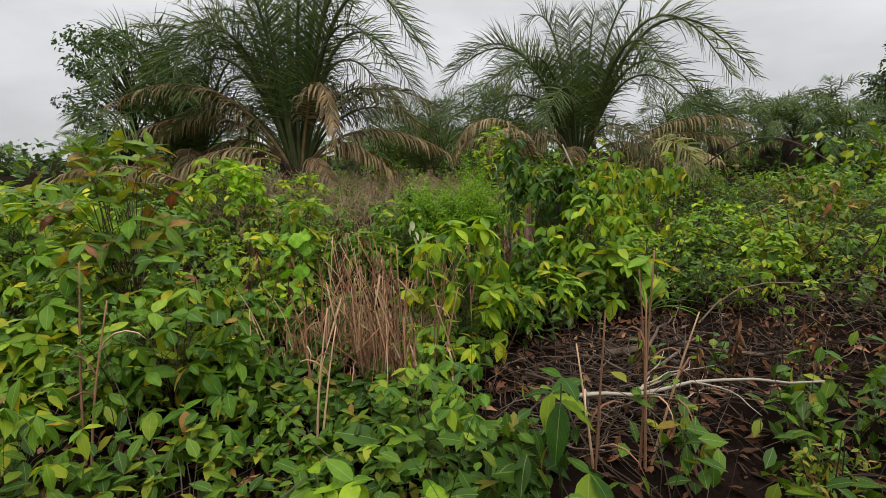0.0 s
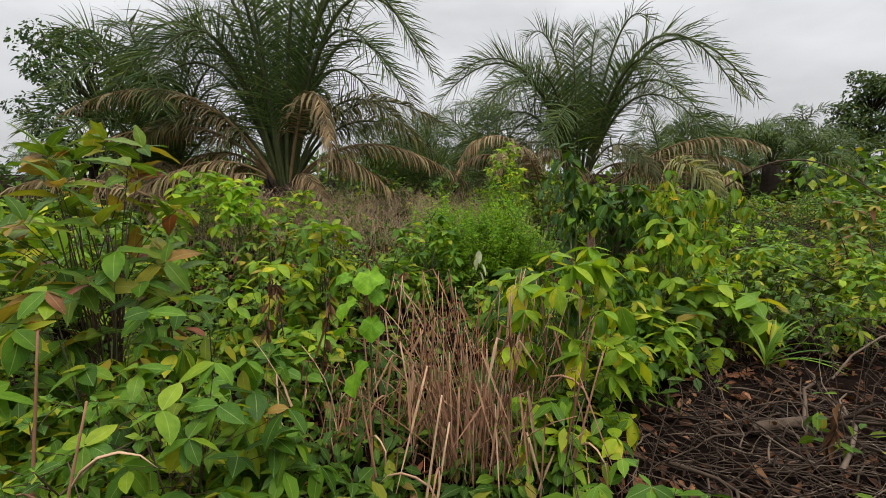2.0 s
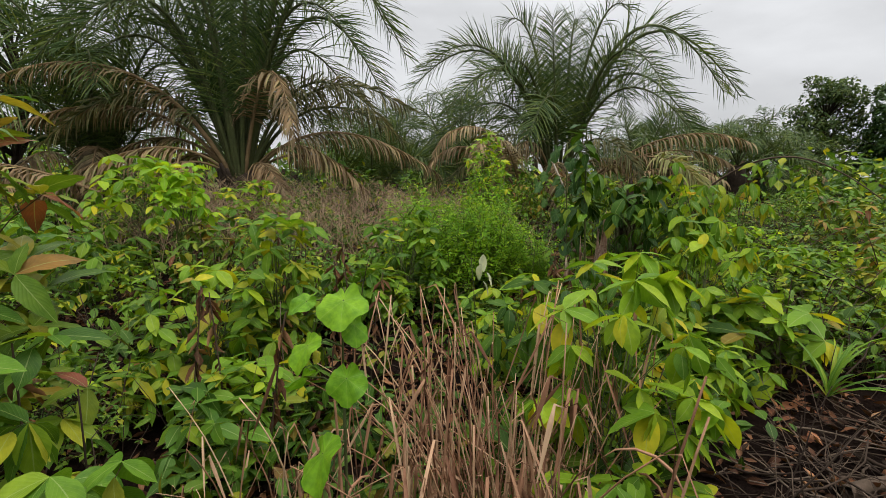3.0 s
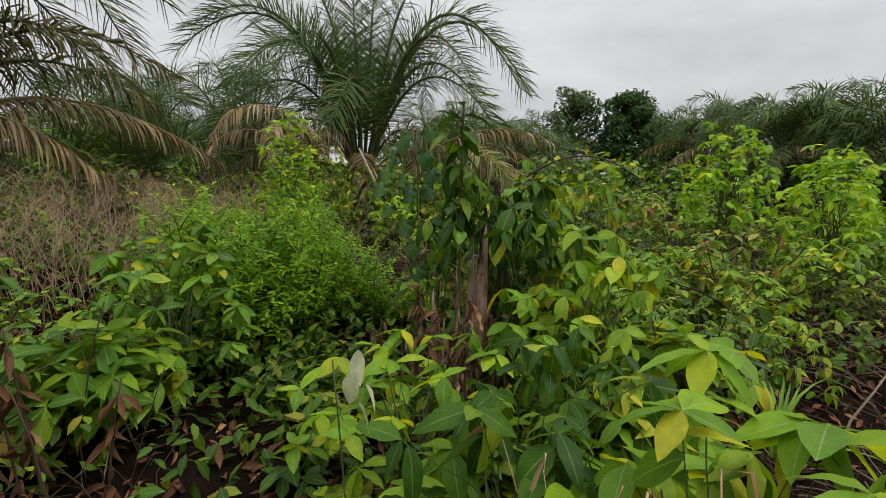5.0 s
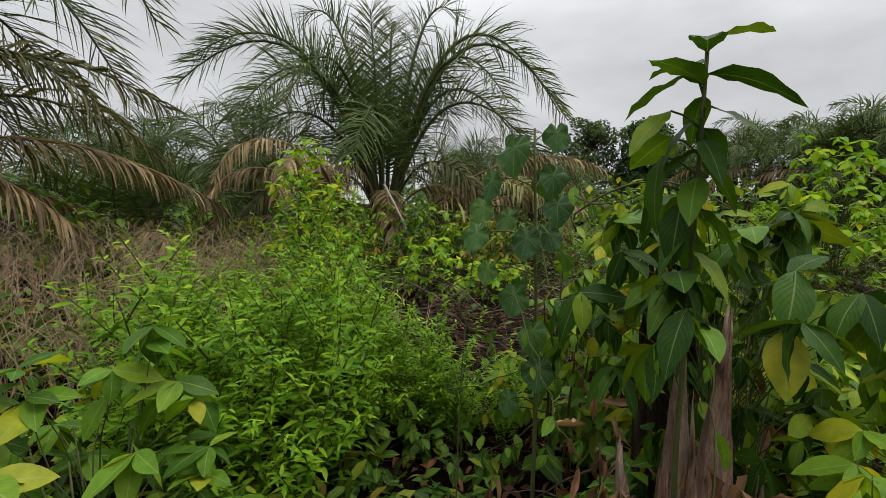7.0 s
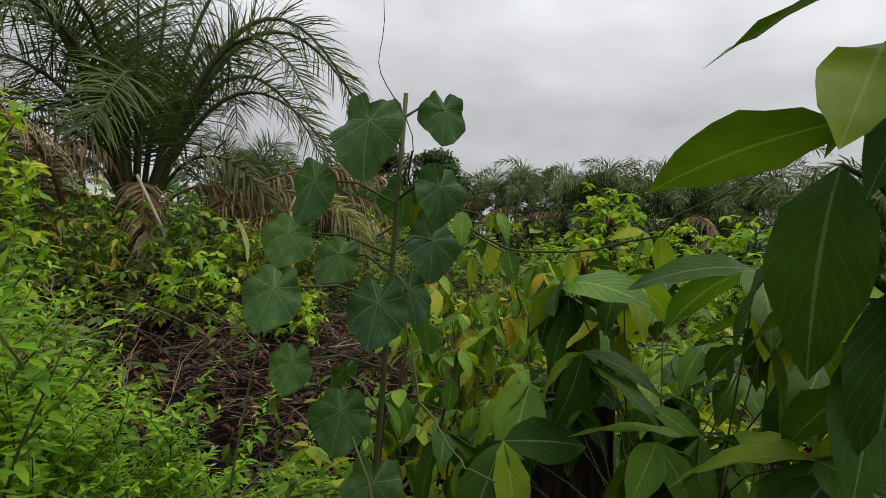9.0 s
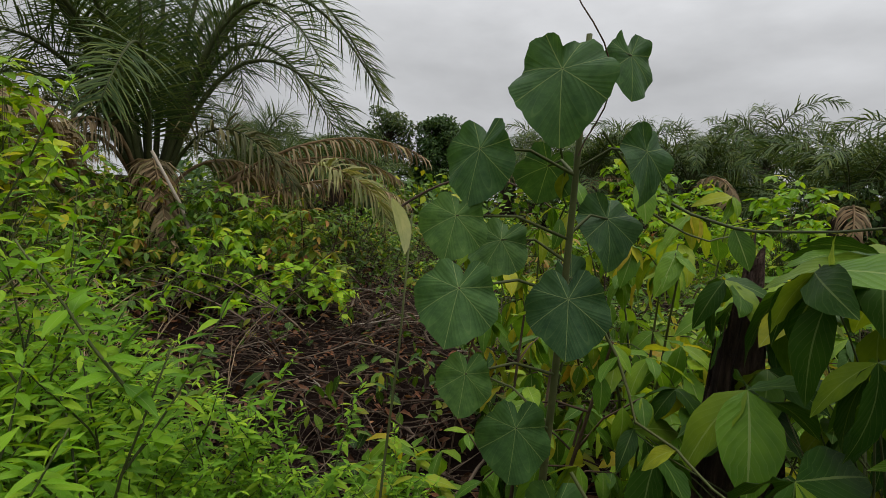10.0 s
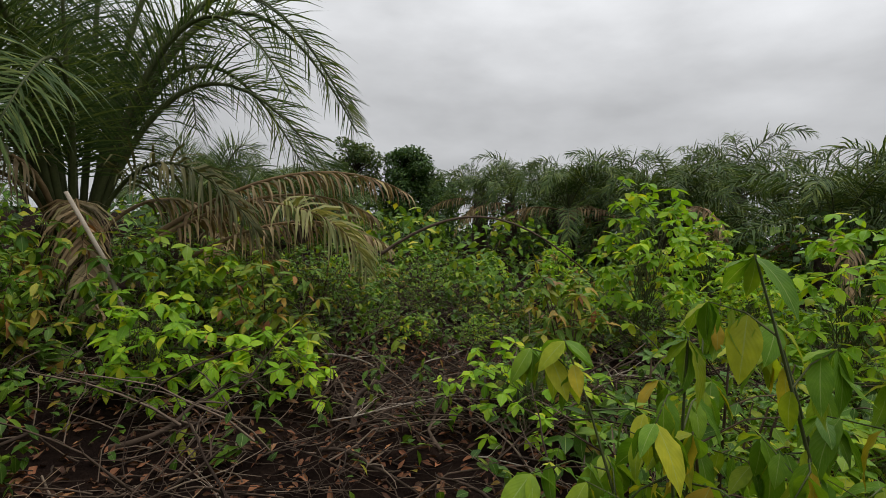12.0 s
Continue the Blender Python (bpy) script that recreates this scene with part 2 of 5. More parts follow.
M_BRUSH = rough_mat("dry_brush", [(0.25, (0.150, 0.104, 0.066)), (0.6, (0.320, 0.225, 0.140)), (0.9, (0.480, 0.350, 0.220))], 3, 60, 0.3, 0.003, 0.85, 0.4)

# ---- mesh tools: chunks are (verts, tris, uvs, material slot) ----


def leaf_tpl(n=4, width=0.38, droop=0.25, fold=0.18, peak=0.42, wavy=0.0, point=1.0):
    """A folded, drooping leaf of length 1 along +y."""
    v, uv, tris, rows = [], [], [], []
    for i in range(n + 1):
        y = i / n
        p = y ** (math.log(0.5) / math.log(peak))
        w = width * 0.5 * math.sin(math.pi * p) ** point if 0 < i < n else 0.0
        z = -droop * y * y
        wz = wavy * math.sin(i * 2.4)
        k = len(v)
        if w <= 1e-5:
            v.append((0, y, z))
            uv.append((0.5, y))
            rows.append((k, k, k))
        else:
            v += [(-w, y - 0.03 * w, z + fold * w + wz), (0, y, z), (w, y - 0.03 * w, z + fold * w - wz)]
            uv += [(0, y), (0.5, y), (1, y)]
            rows.append((k, k + 1, k + 2))
    for a, b in zip(rows, rows[1:]):
        for i in (0, 1):
            q = [a[i], a[i + 1], b[i + 1], b[i]]
            for t in ((q[0], q[1], q[2]), (q[0], q[2], q[3])):
                if len(set(t)) == 3:
                    tris.append(t)
    return np.array(v, float), np.array(tris, int), np.array(uv, float)


def frames(pos, az, el, roll, size):
    """Matrices for leaves: y along the leaf, z its upper face. All are arrays of one length; angles in radians."""
    pos, az, el, roll, size = (np.asarray(a, float) for a in (pos, az, el, roll, size))
    ce, se = np.cos(el), np.sin(el)
    y = np.stack([np.cos(az) * ce, np.sin(az) * ce, se], -1)
    x = np.stack([np.sin(az), -np.cos(az), 0 * az], -1)
    z = np.cross(x, y)
    cr, sr = np.cos(roll)[:, None], np.sin(roll)[:, None]
    x2, z2 = x * cr + z * sr, z * cr - x * sr
    m = np.zeros((len(pos), 4, 4))
    s = size[:, None]
    m[:, :3, 0], m[:, :3, 1], m[:, :3, 2], m[:, :3, 3], m[:, 3, 3] = x2 * s, y * s, z2 * s, pos, 1
    return m


def spread_tpl(tpl, mats, slot=0):
    v, t, uv = tpl
    V = np.einsum("nij,vj->nvi", mats[:, :3, :3], v) + mats[:, None, :3, 3]
    T = t[None] + (np.arange(len(mats)) * len(v))[:, None, None]
    return V.reshape(-1, 3), T.reshape(-1, 3), np.tile(uv, (len(mats), 1)), slot


def tube(pts, radii, sides=5, slot=0, rough=0.0, rng=None):
    pts, radii = np.asarray(pts, float), np.asarray(radii, float)
    tan = np.gradient(pts, axis=0)
    tan /= np.linalg.norm(tan, axis=1)[:, None] + 1e-9
    ref = np.array([0.31, 0.17, 0.93]) if abs(tan[0, 2]) < 0.9 else np.array([0.95, 0.2, 0.1])
    a = np.cross(tan, ref)
    a /= np.linalg.norm(a, axis=1)[:, None] + 1e-9
    b = np.cross(tan, a)
    th = np.arange(sides) * 2 * math.pi / sides
    ring = radii[:, None] * np.ones(sides)
    if rough and rng is not None:
        ring = ring * (1 + rough * (rng.random(ring.shape) - 0.5))
    V = pts[:, None] + ring[:, :, None] * (np.cos(th)[None, :, None] * a[:, None] + np.sin(th)[None, :, None] * b[:, None])
    n = len(pts)
    T, j2 = [], (np.arange(sides) + 1) % sides
    for i in range(n - 1):
        p, q = i * sides + np.arange(sides), i * sides + j2
        T += [np.stack([p, q, q + sides], 1), np.stack([p, q + sides, p + sides], 1)]
    top = (n - 1) * sides
    T.append(np.array([(top, top + k, top + k + 1) for k in range(1, sides - 1)]))
    uv = np.stack([np.tile(np.arange(sides) / sides, n), np.repeat(np.arange(n) / n, sides)], 1)
    return V.reshape(-1, 3), np.concatenate(T), uv, slot


def ribbon(pts, widths, slot=0, turn=0.0):
    """A thin folded blade along pts."""
    pts = np.asarray(pts, float)
    w = np.asarray(widths, float)[:, None]
    tan = np.gradient(pts, axis=0)
    side = np.cross(tan, np.array([math.cos(turn), math.sin(turn), 0.2]))
    side /= np.linalg.norm(side, axis=1)[:, None] + 1e-9
    nor = np.cross(tan, side)
    nor /= np.linalg.norm(nor, axis=1)[:, None] + 1e-9
    v = np.concatenate([pts - side * w, pts + nor * w * 0.5, pts + side * w])
    n = len(pts)
    t = [q for a in range(n - 1) for o in (0, n) for q in ((a + o, a + 1 + o, a + n + 1 + o), (a + o, a + n + 1 + o, a + n + o))]
    uv = np.stack([np.repeat([0.2, 0.5, 0.8], n), np.tile(np.linspace(0, 1, n), 3)], 1)
    return v, np.array(t), uv, slot


def mesh_of(name, chunks, mats, smooth=True):
    me = bpy.data.meshes.new(name)
    off, V, T, U, S = 0, [], [], [], []
    for v, t, uv, s in chunks:
        V.append(v), T.append(t + off), U.append(uv), S.append(np.full(len(t), s))
        off += len(v)
    V, T, U, S = np.concatenate(V), np.concatenate(T), np.concatenate(U), np.concatenate(S)
    me.vertices.add(len(V))
    me.vertices.foreach_set("co", V.astype(np.float32).ravel())
    me.loops.add(T.size)
    me.loops.foreach_set("vertex_index", T.astype(np.int32).ravel())
    me.polygons.add(len(T))
    me.polygons.foreach_set("loop_start", np.arange(0, T.size, 3, dtype=np.int32))
    me.polygons.foreach_set("material_index", S.astype(np.int32))
    me.polygons.foreach_set("use_smooth", np.full(len(T), smooth))
    lay = me.uv_layers.new(name="UVMap")
    lay.data.foreach_set("uv", U[T.ravel()].astype(np.float32).ravel())
    for m in mats:
        me.materials.append(m)
    me.update(calc_edges=True)
    return me


def thing(name, place, label, category, group="", kind="", rz=0.0, scale=1.0):
    ob = new(name)
    ob.empty_display_size = 0.1
    ob.matrix_basis = Matrix.LocRotScale(place, Euler((0, 0, rz)), (scale,) * 3)
    return tagged(ob, label, category, group, kind)


def part(name, me, parent, label="", m=None):
    ob = new(name, me)
    ob.parent = parent
    if m is not None:
        ob.matrix_basis = Matrix([list(map(float, r)) for r in m])
    return tagged(ob, label)


def solo(name, me, label, category, group="", kind="", place=(0, 0, 0)):
    ob = new(name, me)
    ob.location = place
    return tagged(ob, label, category, group, kind)


# ---- the lie of the land ----


def land(x, y):
    """Height of the soil; arrays or numbers."""
    x, y = np.asarray(x, float), np.asarray(y, float)
    z = -0.1 + 0.035 * np.sin(1.9 * x + 0.6 * y) * np.sin(1.3 * y - 0.4 * x + 1) + 0.018 * np.sin(5.1 * x + 2) * np.sin(4.3 * y)
    z = z + 0.55 * np.exp(-(((x + 3.5) / 4.5) ** 2 + ((y - 12.5) / 3.5) ** 2))
    z = z + 0.45 * np.exp(-(((x - 4.2) / 3.5) ** 2 + ((y - 14.5) / 2.2) ** 2))
    z = z + 0.5 * (1 - np.exp(-((np.maximum(np.hypot(x - 2, y - 6) - 9, 0)) / 14) ** 2))
    return z


def at(x, y, lift=0.0):
    return (x, y, float(land(x, y)) + lift)


axis = np.sinh(np.linspace(-6.9, 6.9, 211)) * 6.0
gx, gy = np.meshgrid(axis + 1.0, axis + 6.0, indexing="ij")
gz = land(gx, gy)
N = len(axis)
idx = np.arange(N * N).reshape(N, N)
q = [idx[:-1, :-1].ravel(), idx[1:, :-1].ravel(), idx[1:, 1:].ravel(), idx[:-1, 1:].ravel()]
gt = np.concatenate([np.stack([q[0], q[1], q[2]], 1), np.stack([q[0], q[2], q[3]], 1)])
gv = np.stack([gx, gy, gz], -1).reshape(-1, 3)
solo("ground", mesh_of("ground", [(gv, gt, gv[:, :2] * 0.1, 0)], [M_SOIL]), "dark bare soil with rotting litter between plants", "ground", kind="structure")

# ---- palms ----


def arch(reach, top, tip, n=16):
    """A frond's midrib in the x-z plane: from the origin, pulled up to the height top, to a tip at (reach, tip)."""
    t = np.linspace(0, 1, n)
    px = 2 * t * (1 - t) * 0.34 * reach + t * t * reach
    pz = 2 * t * (1 - t) * top + t * t * tip
    return np.stack([px, 0 * t, pz], 1)


def bow(length, e0, e1, n=14):
    """A midrib that rises at e0 and ends at e1 (radians)."""
    ang = e0 + (e1 - e0) * np.linspace(0, 1, n) ** 1.6
    step = length / (n - 1)
    return np.stack([np.concatenate([[0], np.cumsum(np.cos(ang[:-1]) * step)]), np.zeros(n), np.concatenate([[0], np.cumsum(np.sin(ang[:-1]) * step)])], 1)


def frond_chunks(rng, pts, leaflets=98, leaf_len=0.95, width=0.03, hang=0.25, dry=False, sides=5, bare=0.22):
    """A pinnate frond along a midrib in the x-z plane."""
    seg = np.linalg.norm(np.diff(pts, axis=0), axis=1)
    s = np.concatenate([[0], np.cumsum(seg)])
    length = s[-1]
    s = s / length
    pts = pts + np.stack([0 * s, 0.12 * length * s ** 2 * (rng.random() - 0.5), 0 * s], 1)
    tan = np.gradient(pts, axis=0)
    ang = np.unwrap(np.arctan2(tan[:, 2], tan[:, 0]))
    ch = [tube(pts, np.linspace(0.055, 0.008, len(pts)) * length / 5.0, sides, 1)]
    m = leaflets * 2
    f = bare + (1 - bare) * (np.repeat(np.arange(leaflets), 2) + 0.5 * rng.random(m)) / leaflets
    f = np.minimum(f, 0.995)
    sd = np.tile([1.0, -1.0], leaflets)
    P = np.stack([np.interp(f, s, pts[:, k]) for k in range(3)], 1)
    A = np.interp(f, s, ang)
    T = np.stack([np.cos(A), 0 * A, np.sin(A)], 1)
    Nn = np.stack([-np.sin(A), 0 * A, np.cos(A)], 1)
    B = np.array([0.0, 1.0, 0.0])[None]
    fwd = np.radians(40 + 30 * (1 - f) + rng.normal(0, 6, m))
    lift = np.radians(rng.choice([-16.0, 20.0, 58.0], m) + rng.normal(0, 9, m)) * (0.2 if dry else 1)
    out_dir = sd[:, None] * B * np.cos(lift)[:, None] + Nn * np.sin(lift)[:, None]
    D = T * np.cos(fwd)[:, None] + out_dir * np.sin(fwd)[:, None]
    prof = np.sin(np.pi * np.clip(0.12 + 0.80 * f, 0, 1)) ** 0.55
    Ln = leaf_len * prof * (0.85 + 0.3 * rng.random(m))
    g = np.array([0, 0, -1.0])[None]
    hg = hang * (0.6 + 0.8 * rng.random(m))[:, None]
    W = width * (0.8 + 0.4 * rng.random(m))
    stations, prev, d = [P], P, D
    for k in range(3):
        d = d + g * hg * (0.5 + 0.6 * k)
        d = d / np.linalg.norm(d, axis=1)[:, None]
        prev = prev + d * (Ln / 3)[:, None]
        stations.append(prev)
    up = np.cross(D, T)
    up /= np.linalg.norm(up, axis=1)[:, None] + 1e-9
    wv = np.cross(D, up)
    if dry:
        tw = rng.normal(0, 0.7, m)[:, None]
        wv = wv * np.cos(tw) + up * np.sin(tw)
    V = np.zeros((m, 7, 3))
    for k, ww in enumerate((0.55, 1.0, 0.7)):
        V[:, 2 * k] = stations[k] - wv * (W * ww * 0.5)[:, None]
        V[:, 2 * k + 1] = stations[k] + wv * (W * ww * 0.5)[:, None]
    V[:, 6] = stations[3]
    t = np.array([(0, 1, 3), (0, 3, 2), (2, 3, 5), (2, 5, 4), (4, 5, 6)])
    uv = np.array([(0.2, 0), (0.8, 0), (0.2, 0.33), (0.8, 0.33), (0.2, 0.66), (0.8, 0.66), (0.5, 1)])
    ch.append((V.reshape(-1, 3), (t[None] + (np.arange(m) * 7)[:, None, None]).reshape(-1, 3), np.tile(uv, (m, 1)), 0))
    return ch


R = np.random.default_rng(11)
GREEN, DRY = [M_PALM, M_RACHIS], [M_PALM_DRY, M_RACHIS_DRY]
DULL = [M_PALM_DULL, M_RACHIS]
FAR_FROND = [[mesh_of("frond", frond_chunks(R, bow(3.7, radians(e0), radians(e1)), 52, 0.75, 0.04, 0.35, False, 3), GREEN) for _ in range(2)] for e0, e1 in [(84, -45), (74, -68), (60, -80), (40, -85), (14, -82)]]
FAR_DRY = [mesh_of("far_dry_frond", frond_chunks(R, bow(4.0, radians(10), radians(-75)), 24, 0.7, 0.08, 1.0, True, 3), DRY)]


def trunk_mesh(rng, h, r):
    pts = [(0.03 * math.sin(3 * k), 0.03 * math.cos(2 * k), -0.3 + (h + 0.3) * k / 10) for k in range(11)]
    ch = [tube(pts, [r * (1.25 - 0.35 * k / 10) for k in range(11)], 14, 0, 0.25, rng)]
    for k in range(int(46 * max(h, 0.6))):
        a, z = k * 2.4, -0.1 + (h + 0.15) * rng.random()
        d = np.array([math.cos(a), math.sin(a), 0])
        p = d * r * 0.85 + np.array([0, 0, z])
        ch.append(tube([p, p + d * 0.10 + np.array([0, 0, 0.10]), p + d * 0.16 + np.array([0, 0, 0.26])], [0.07, 0.055, 0.03], 5, 0, 0.3, rng))
    return mesh_of("trunk", ch, [M_BARK])


def fan(seed, count, wide=3.2, high=5.6):
    """Fronds all round a crown, the inner ones upright, the outer ones arching down: (degrees, reach, top, tip)."""
    g = np.random.default_rng(seed)
    rows = []
    for k in range(count):
        f = (k + 0.5) / count
        rows.append((k * 137.5 + g.normal(0, 9), wide * (0.35 + 0.65 * f ** 0.6) * (0.9 + 0.2 * g.random()), high * (1.02 - 0.42 * f) * (0.92 + 0.16 * g.random()), high * (0.80 - 0.72 * f) + g.normal(0, 0.15)))
    return rows


def palm(x, y, label, live, dull=(), dry=(), h=0.7, r=0.32, seed=1):
    """live, dull, dry: fronds as (degrees, reach, top, tip) from the crown."""
    rng = np.random.default_rng(seed)
    ob = thing("oil_palm", at(x, y), label, "palm tree", "oil palms")
    part("trunk", trunk_mesh(rng, h, r), ob)
    for name, rows, mats, note in (("frond", live, GREEN, ""), ("fading_frond", dull, DULL, "fading grey-green frond"), ("dry_frond", dry, DRY, "dead brown frond with hanging leaflets")):
        for deg, reach, top, tip in rows:
            a = radians(deg)
            rib = arch(reach, top, tip)
            if name == "frond":
                ch = frond_chunks(rng, rib, 100, 1.0, 0.022, 0.11 + 0.1 * rng.random())
            else:
                ch = frond_chunks(rng, rib, 70, 0.66, 0.036, 0.75 if name == "dry_frond" else 0.6, name == "dry_frond", bare=0.3)
            part(name, mesh_of(name, ch, mats), ob, note, m=Matrix.LocRotScale((0.14 * math.cos(a), 0.14 * math.sin(a), h - (0.0 if name == "frond" else 0.08)), Euler((radians(rng.normal(0, 4)), 0, a)), (1, 1, 1)))
    return ob


palm(-3.55, 12.2, "large oil palm with arching dark green fronds and dry lower ones",
     [(9, 3.1, 6.4, 2.5), (-10, 2.9, 6.6, 2.7), (27, 3.1, 5.6, 1.7), (60, 2.1, 6.0, 4.2), (112, 2.2, 6.2, 3.9), (-62, 1.5, 5.6, 4.2), (-112, 1.9, 5.6, 3.6), (150, 2.7, 5.7, 3.0), (182, 3.3, 5.4, 2.2), (205, 3.0, 5.0, 1.8), (-135, 2.5, 4.8, 2.0), (-32, 2.5, 4.9, 2.2), (42, 2.9, 4.6, 1.5), (166, 3.4, 4.4, 1.6), (82, 2.8, 4.6, 1.8), (128, 2.9, 4.4, 1.2), (-85, 1.0, 4.6, 4.6), (20, 1.1, 5.0, 4.9), (-5, 2.2, 6.6, 4.0), (195, 2.0, 6.2, 3.9), (60, 3.0, 3.4, 0.6), (100, 3.0, 3.2, 0.5)],
     [(5, 3.3, 2.9, 1.5), (-8, 2.9, 3.3, 1.0), (22, 3.4, 2.6, 0.9), (198, 3.0, 2.9, 0.6), (175, 3.4, 2.6, 0.8)],
     [(-52, 2.0, 3.6, 0.7), (-14, 2.4, 1.5, -0.15), (3, 3.9, 1.9, 0.2), (190, 3.9, 2.3, 0.7), (192, 4.1, 3.1, 1.5), (206, 3.0, 1.3, -0.2), (170, 3.2, 1.6, 0.1), (215, 2.4, 0.9, -0.5), (-45, 1.6, 0.9, -0.5), (150, 2.8, 1.2, -0.3), (30, 3.0, 1.2, -0.2)], 0.75, 0.34, 3)
palm(3.9, 14.5, "young oil palm with upright dark green feathery fronds",
     [(-16, 4.3, 6.5, 2.3), (-30, 3.6, 6.4, 2.2), (-5, 3.6, 5.2, 1.2), (-112, 0.8, 3.2, 4.0), (164, 3.4, 4.9, 3.0), (158, 1.5, 5.2, 4.3), (65, 3.0, 5.6, 2.4), (30, 3.2, 5.8, 2.2), (100, 3.0, 5.4, 2.0), (202, 3.3, 4.6, 1.6), (-68, 2.7, 5.0, 2.2), (-148, 2.8, 4.7, 1.9), (176, 3.7, 5.2, 2.4), (140, 3.4, 5.2, 2.0), (-45, 3.3, 4.2, 1.0), (190, 3.3, 3.6, 0.9), (-125, 2.3, 3.6, 1.1), (-35, 1.4, 5.6, 4.4), (45, 1.0, 5.0, 4.4), (120, 3.0, 3.4, 0.6)],
     [(-165, 2.8, 2.6, 0.2), (-60, 2.6, 2.4, 0.2)],
     [(-160, 2.6, 2.6, -0.5), (200, 2.4, 2.2, -0.6), (-110, 1.6, 1.6, -0.5), (-28, 2.6, 1.7, -0.2)], 0.65, 0.3, 8)
palm(1.9, 18.3, "smaller oil palm with pale drooping fronds", fan(17, 12, 2.7, 5.0), [], [(-80, 1.8, 1.8, -0.3), (-130, 2.2, 2.0, -0.2)], 0.4, 0.3, 17)
palm(-0.6, 21.0, "oil palm with pale arching fronds behind the brush", fan(12, 14, 2.8, 4.2), [], [(-90, 2.0, 2.0, 0.0)], 0.5, 0.3, 12)
palm(-6.8, 13.4, "oil palm with drooping dark fronds beside a broadleaf tree", fan(21, 18, 2.9, 5.2), [], [(-70, 2.4, 2.4, 0.0), (-100, 2.4, 2.2, -0.1)], 0.4, 0.33, 21)
palm(9.8, 21.0, "oil palm standing in tall brush", fan(25, 14, 2.8, 4.6), [], [(-100, 2.0, 1.8, -0.2)], 0.3, 0.33, 25)
palm(-1.0, 15.8, "low oil palm with dark hanging fronds", fan(27, 9, 2.6, 3.2), [], [(-60, 2.2, 1.4, -0.2)], 0.2, 0.3, 27)

# plantation edge and the palms beyond it
rng = np.random.default_rng(5)
far_places = []
edge_x, edge_y = [18.0, 18.6, 20.8, 23.2, 26.6, 31.0], [-4.0, 3.5, 9.0, 13.5, 18.5, 23.0]
for d0, hgt in ((0.0, 1.0), (6.5, 1.08)):
    for k in range(12):
        f = 5 * (k + 0.4 * (d0 > 6)) / 11.4
        far_places.append((np.interp(f, range(6), edge_x) + d0 * 0.85 + rng.normal(0, 0.6), np.interp(f, range(6), edge_y) - d0 * 0.5 + rng.normal(0, 0.9), hgt))
for k in range(16):
    a = radians(-75 + 108 * k / 15)
    d = 38 + 22 * rng.random()
    if 46 < math.degrees(a) < 62:
        continue
    far_places.append((d * math.sin(a), 6 + d * math.cos(a), 0.8 + 0.25 * rng.random()))
for k in range(4):
    a = radians(110 + 150 * k / 3)
    d = 28 + 14 * rng.random()
    far_places.append((d * math.sin(a), 6 + d * math.cos(a), 0.9))
far_places += [(14.5, 26.5, 0.9), (17.5, 25.0, 0.95), (20.5, 25.5, 0.9), (18.8, 29.0, 1.0), (22.5, 29.5, 0.95)]
for spot, (x, y, s) in enumerate(far_places):
    ob = thing("oil_palm", at(x, y), "distant oil palm with grey-green drooping crown", "palm tree", "plantation palms")
    h = (2.45 if spot < 24 else 1.5) * s + rng.normal(0, 0.45)
    part("trunk", mesh_of("trunk", [tube([(0, 0, -0.3), (0.03, 0, h * 0.5), (0, 0.03, h)], [0.42, 0.4, 0.36], 8, 0, 0.3, rng)], [M_BARK]), ob)
    a = rng.random() * 6
    for k in range(19):
        a += 2.39996
        sc = s * (0.85 + 0.3 * rng.random())
        v = FAR_FROND[min(4, k * 5 // 17)][k % 2] if k < 17 else FAR_DRY[0]
        part("frond", v, ob, m=Matrix.LocRotScale((0, 0, h), Euler((radians(rng.normal(0, 6)), radians(rng.normal(0, 6)), a)), (sc, sc, sc)))

# ---- shrubs ----
T_OVAL = [leaf_tpl(3, 0.54, 0.22, 0.20, 0.45, 0, 0.8), leaf_tpl(3, 0.58, 0.40, 0.15, 0.48, 0, 0.8), leaf_tpl(3, 0.42, 0.10, 0.3, 0.45, 0, 0.8)]
T_LONG = [leaf_tpl(3, 0.36, 0.45, 0.22, 0.48, 0.02, 0.85), leaf_tpl(3, 0.38, 0.25, 0.15, 0.45, 0.02, 0.85)]
T_SMALL = [leaf_tpl(3, 0.52, 0.2, 0.2, 0.5, 0, 0.8), leaf_tpl(3, 0.46, 0.35, 0.25, 0.5, 0, 0.8)]
T_TINY = [leaf_tpl(2, 0.6, 0.2, 0.2, 0.45)]
T_THIN = [leaf_tpl(3, 0.31, 0.25, 0.3, 0.42, 0, 0.85)]
T_CURL = [leaf_tpl(3, 0.40, 0.6, 0.8, 0.5, 0.06), leaf_tpl(3, 0.34, -0.4, 0.9, 0.45, 0.05)]
F_OVAL = [leaf_tpl(8, 0.52, 0.22, 0.16, 0.47, 0.008, 0.85), leaf_tpl(8, 0.58, 0.42, 0.10, 0.5, 0.012, 0.85), leaf_tpl(8, 0.47, 0.10, 0.28, 0.45, 0.008, 0.85)]
F_LONG = [leaf_tpl(8, 0.41, 0.45, 0.20, 0.46, 0.016, 0.9), leaf_tpl(8, 0.46, 0.28, 0.12, 0.45, 0.02, 0.9)]


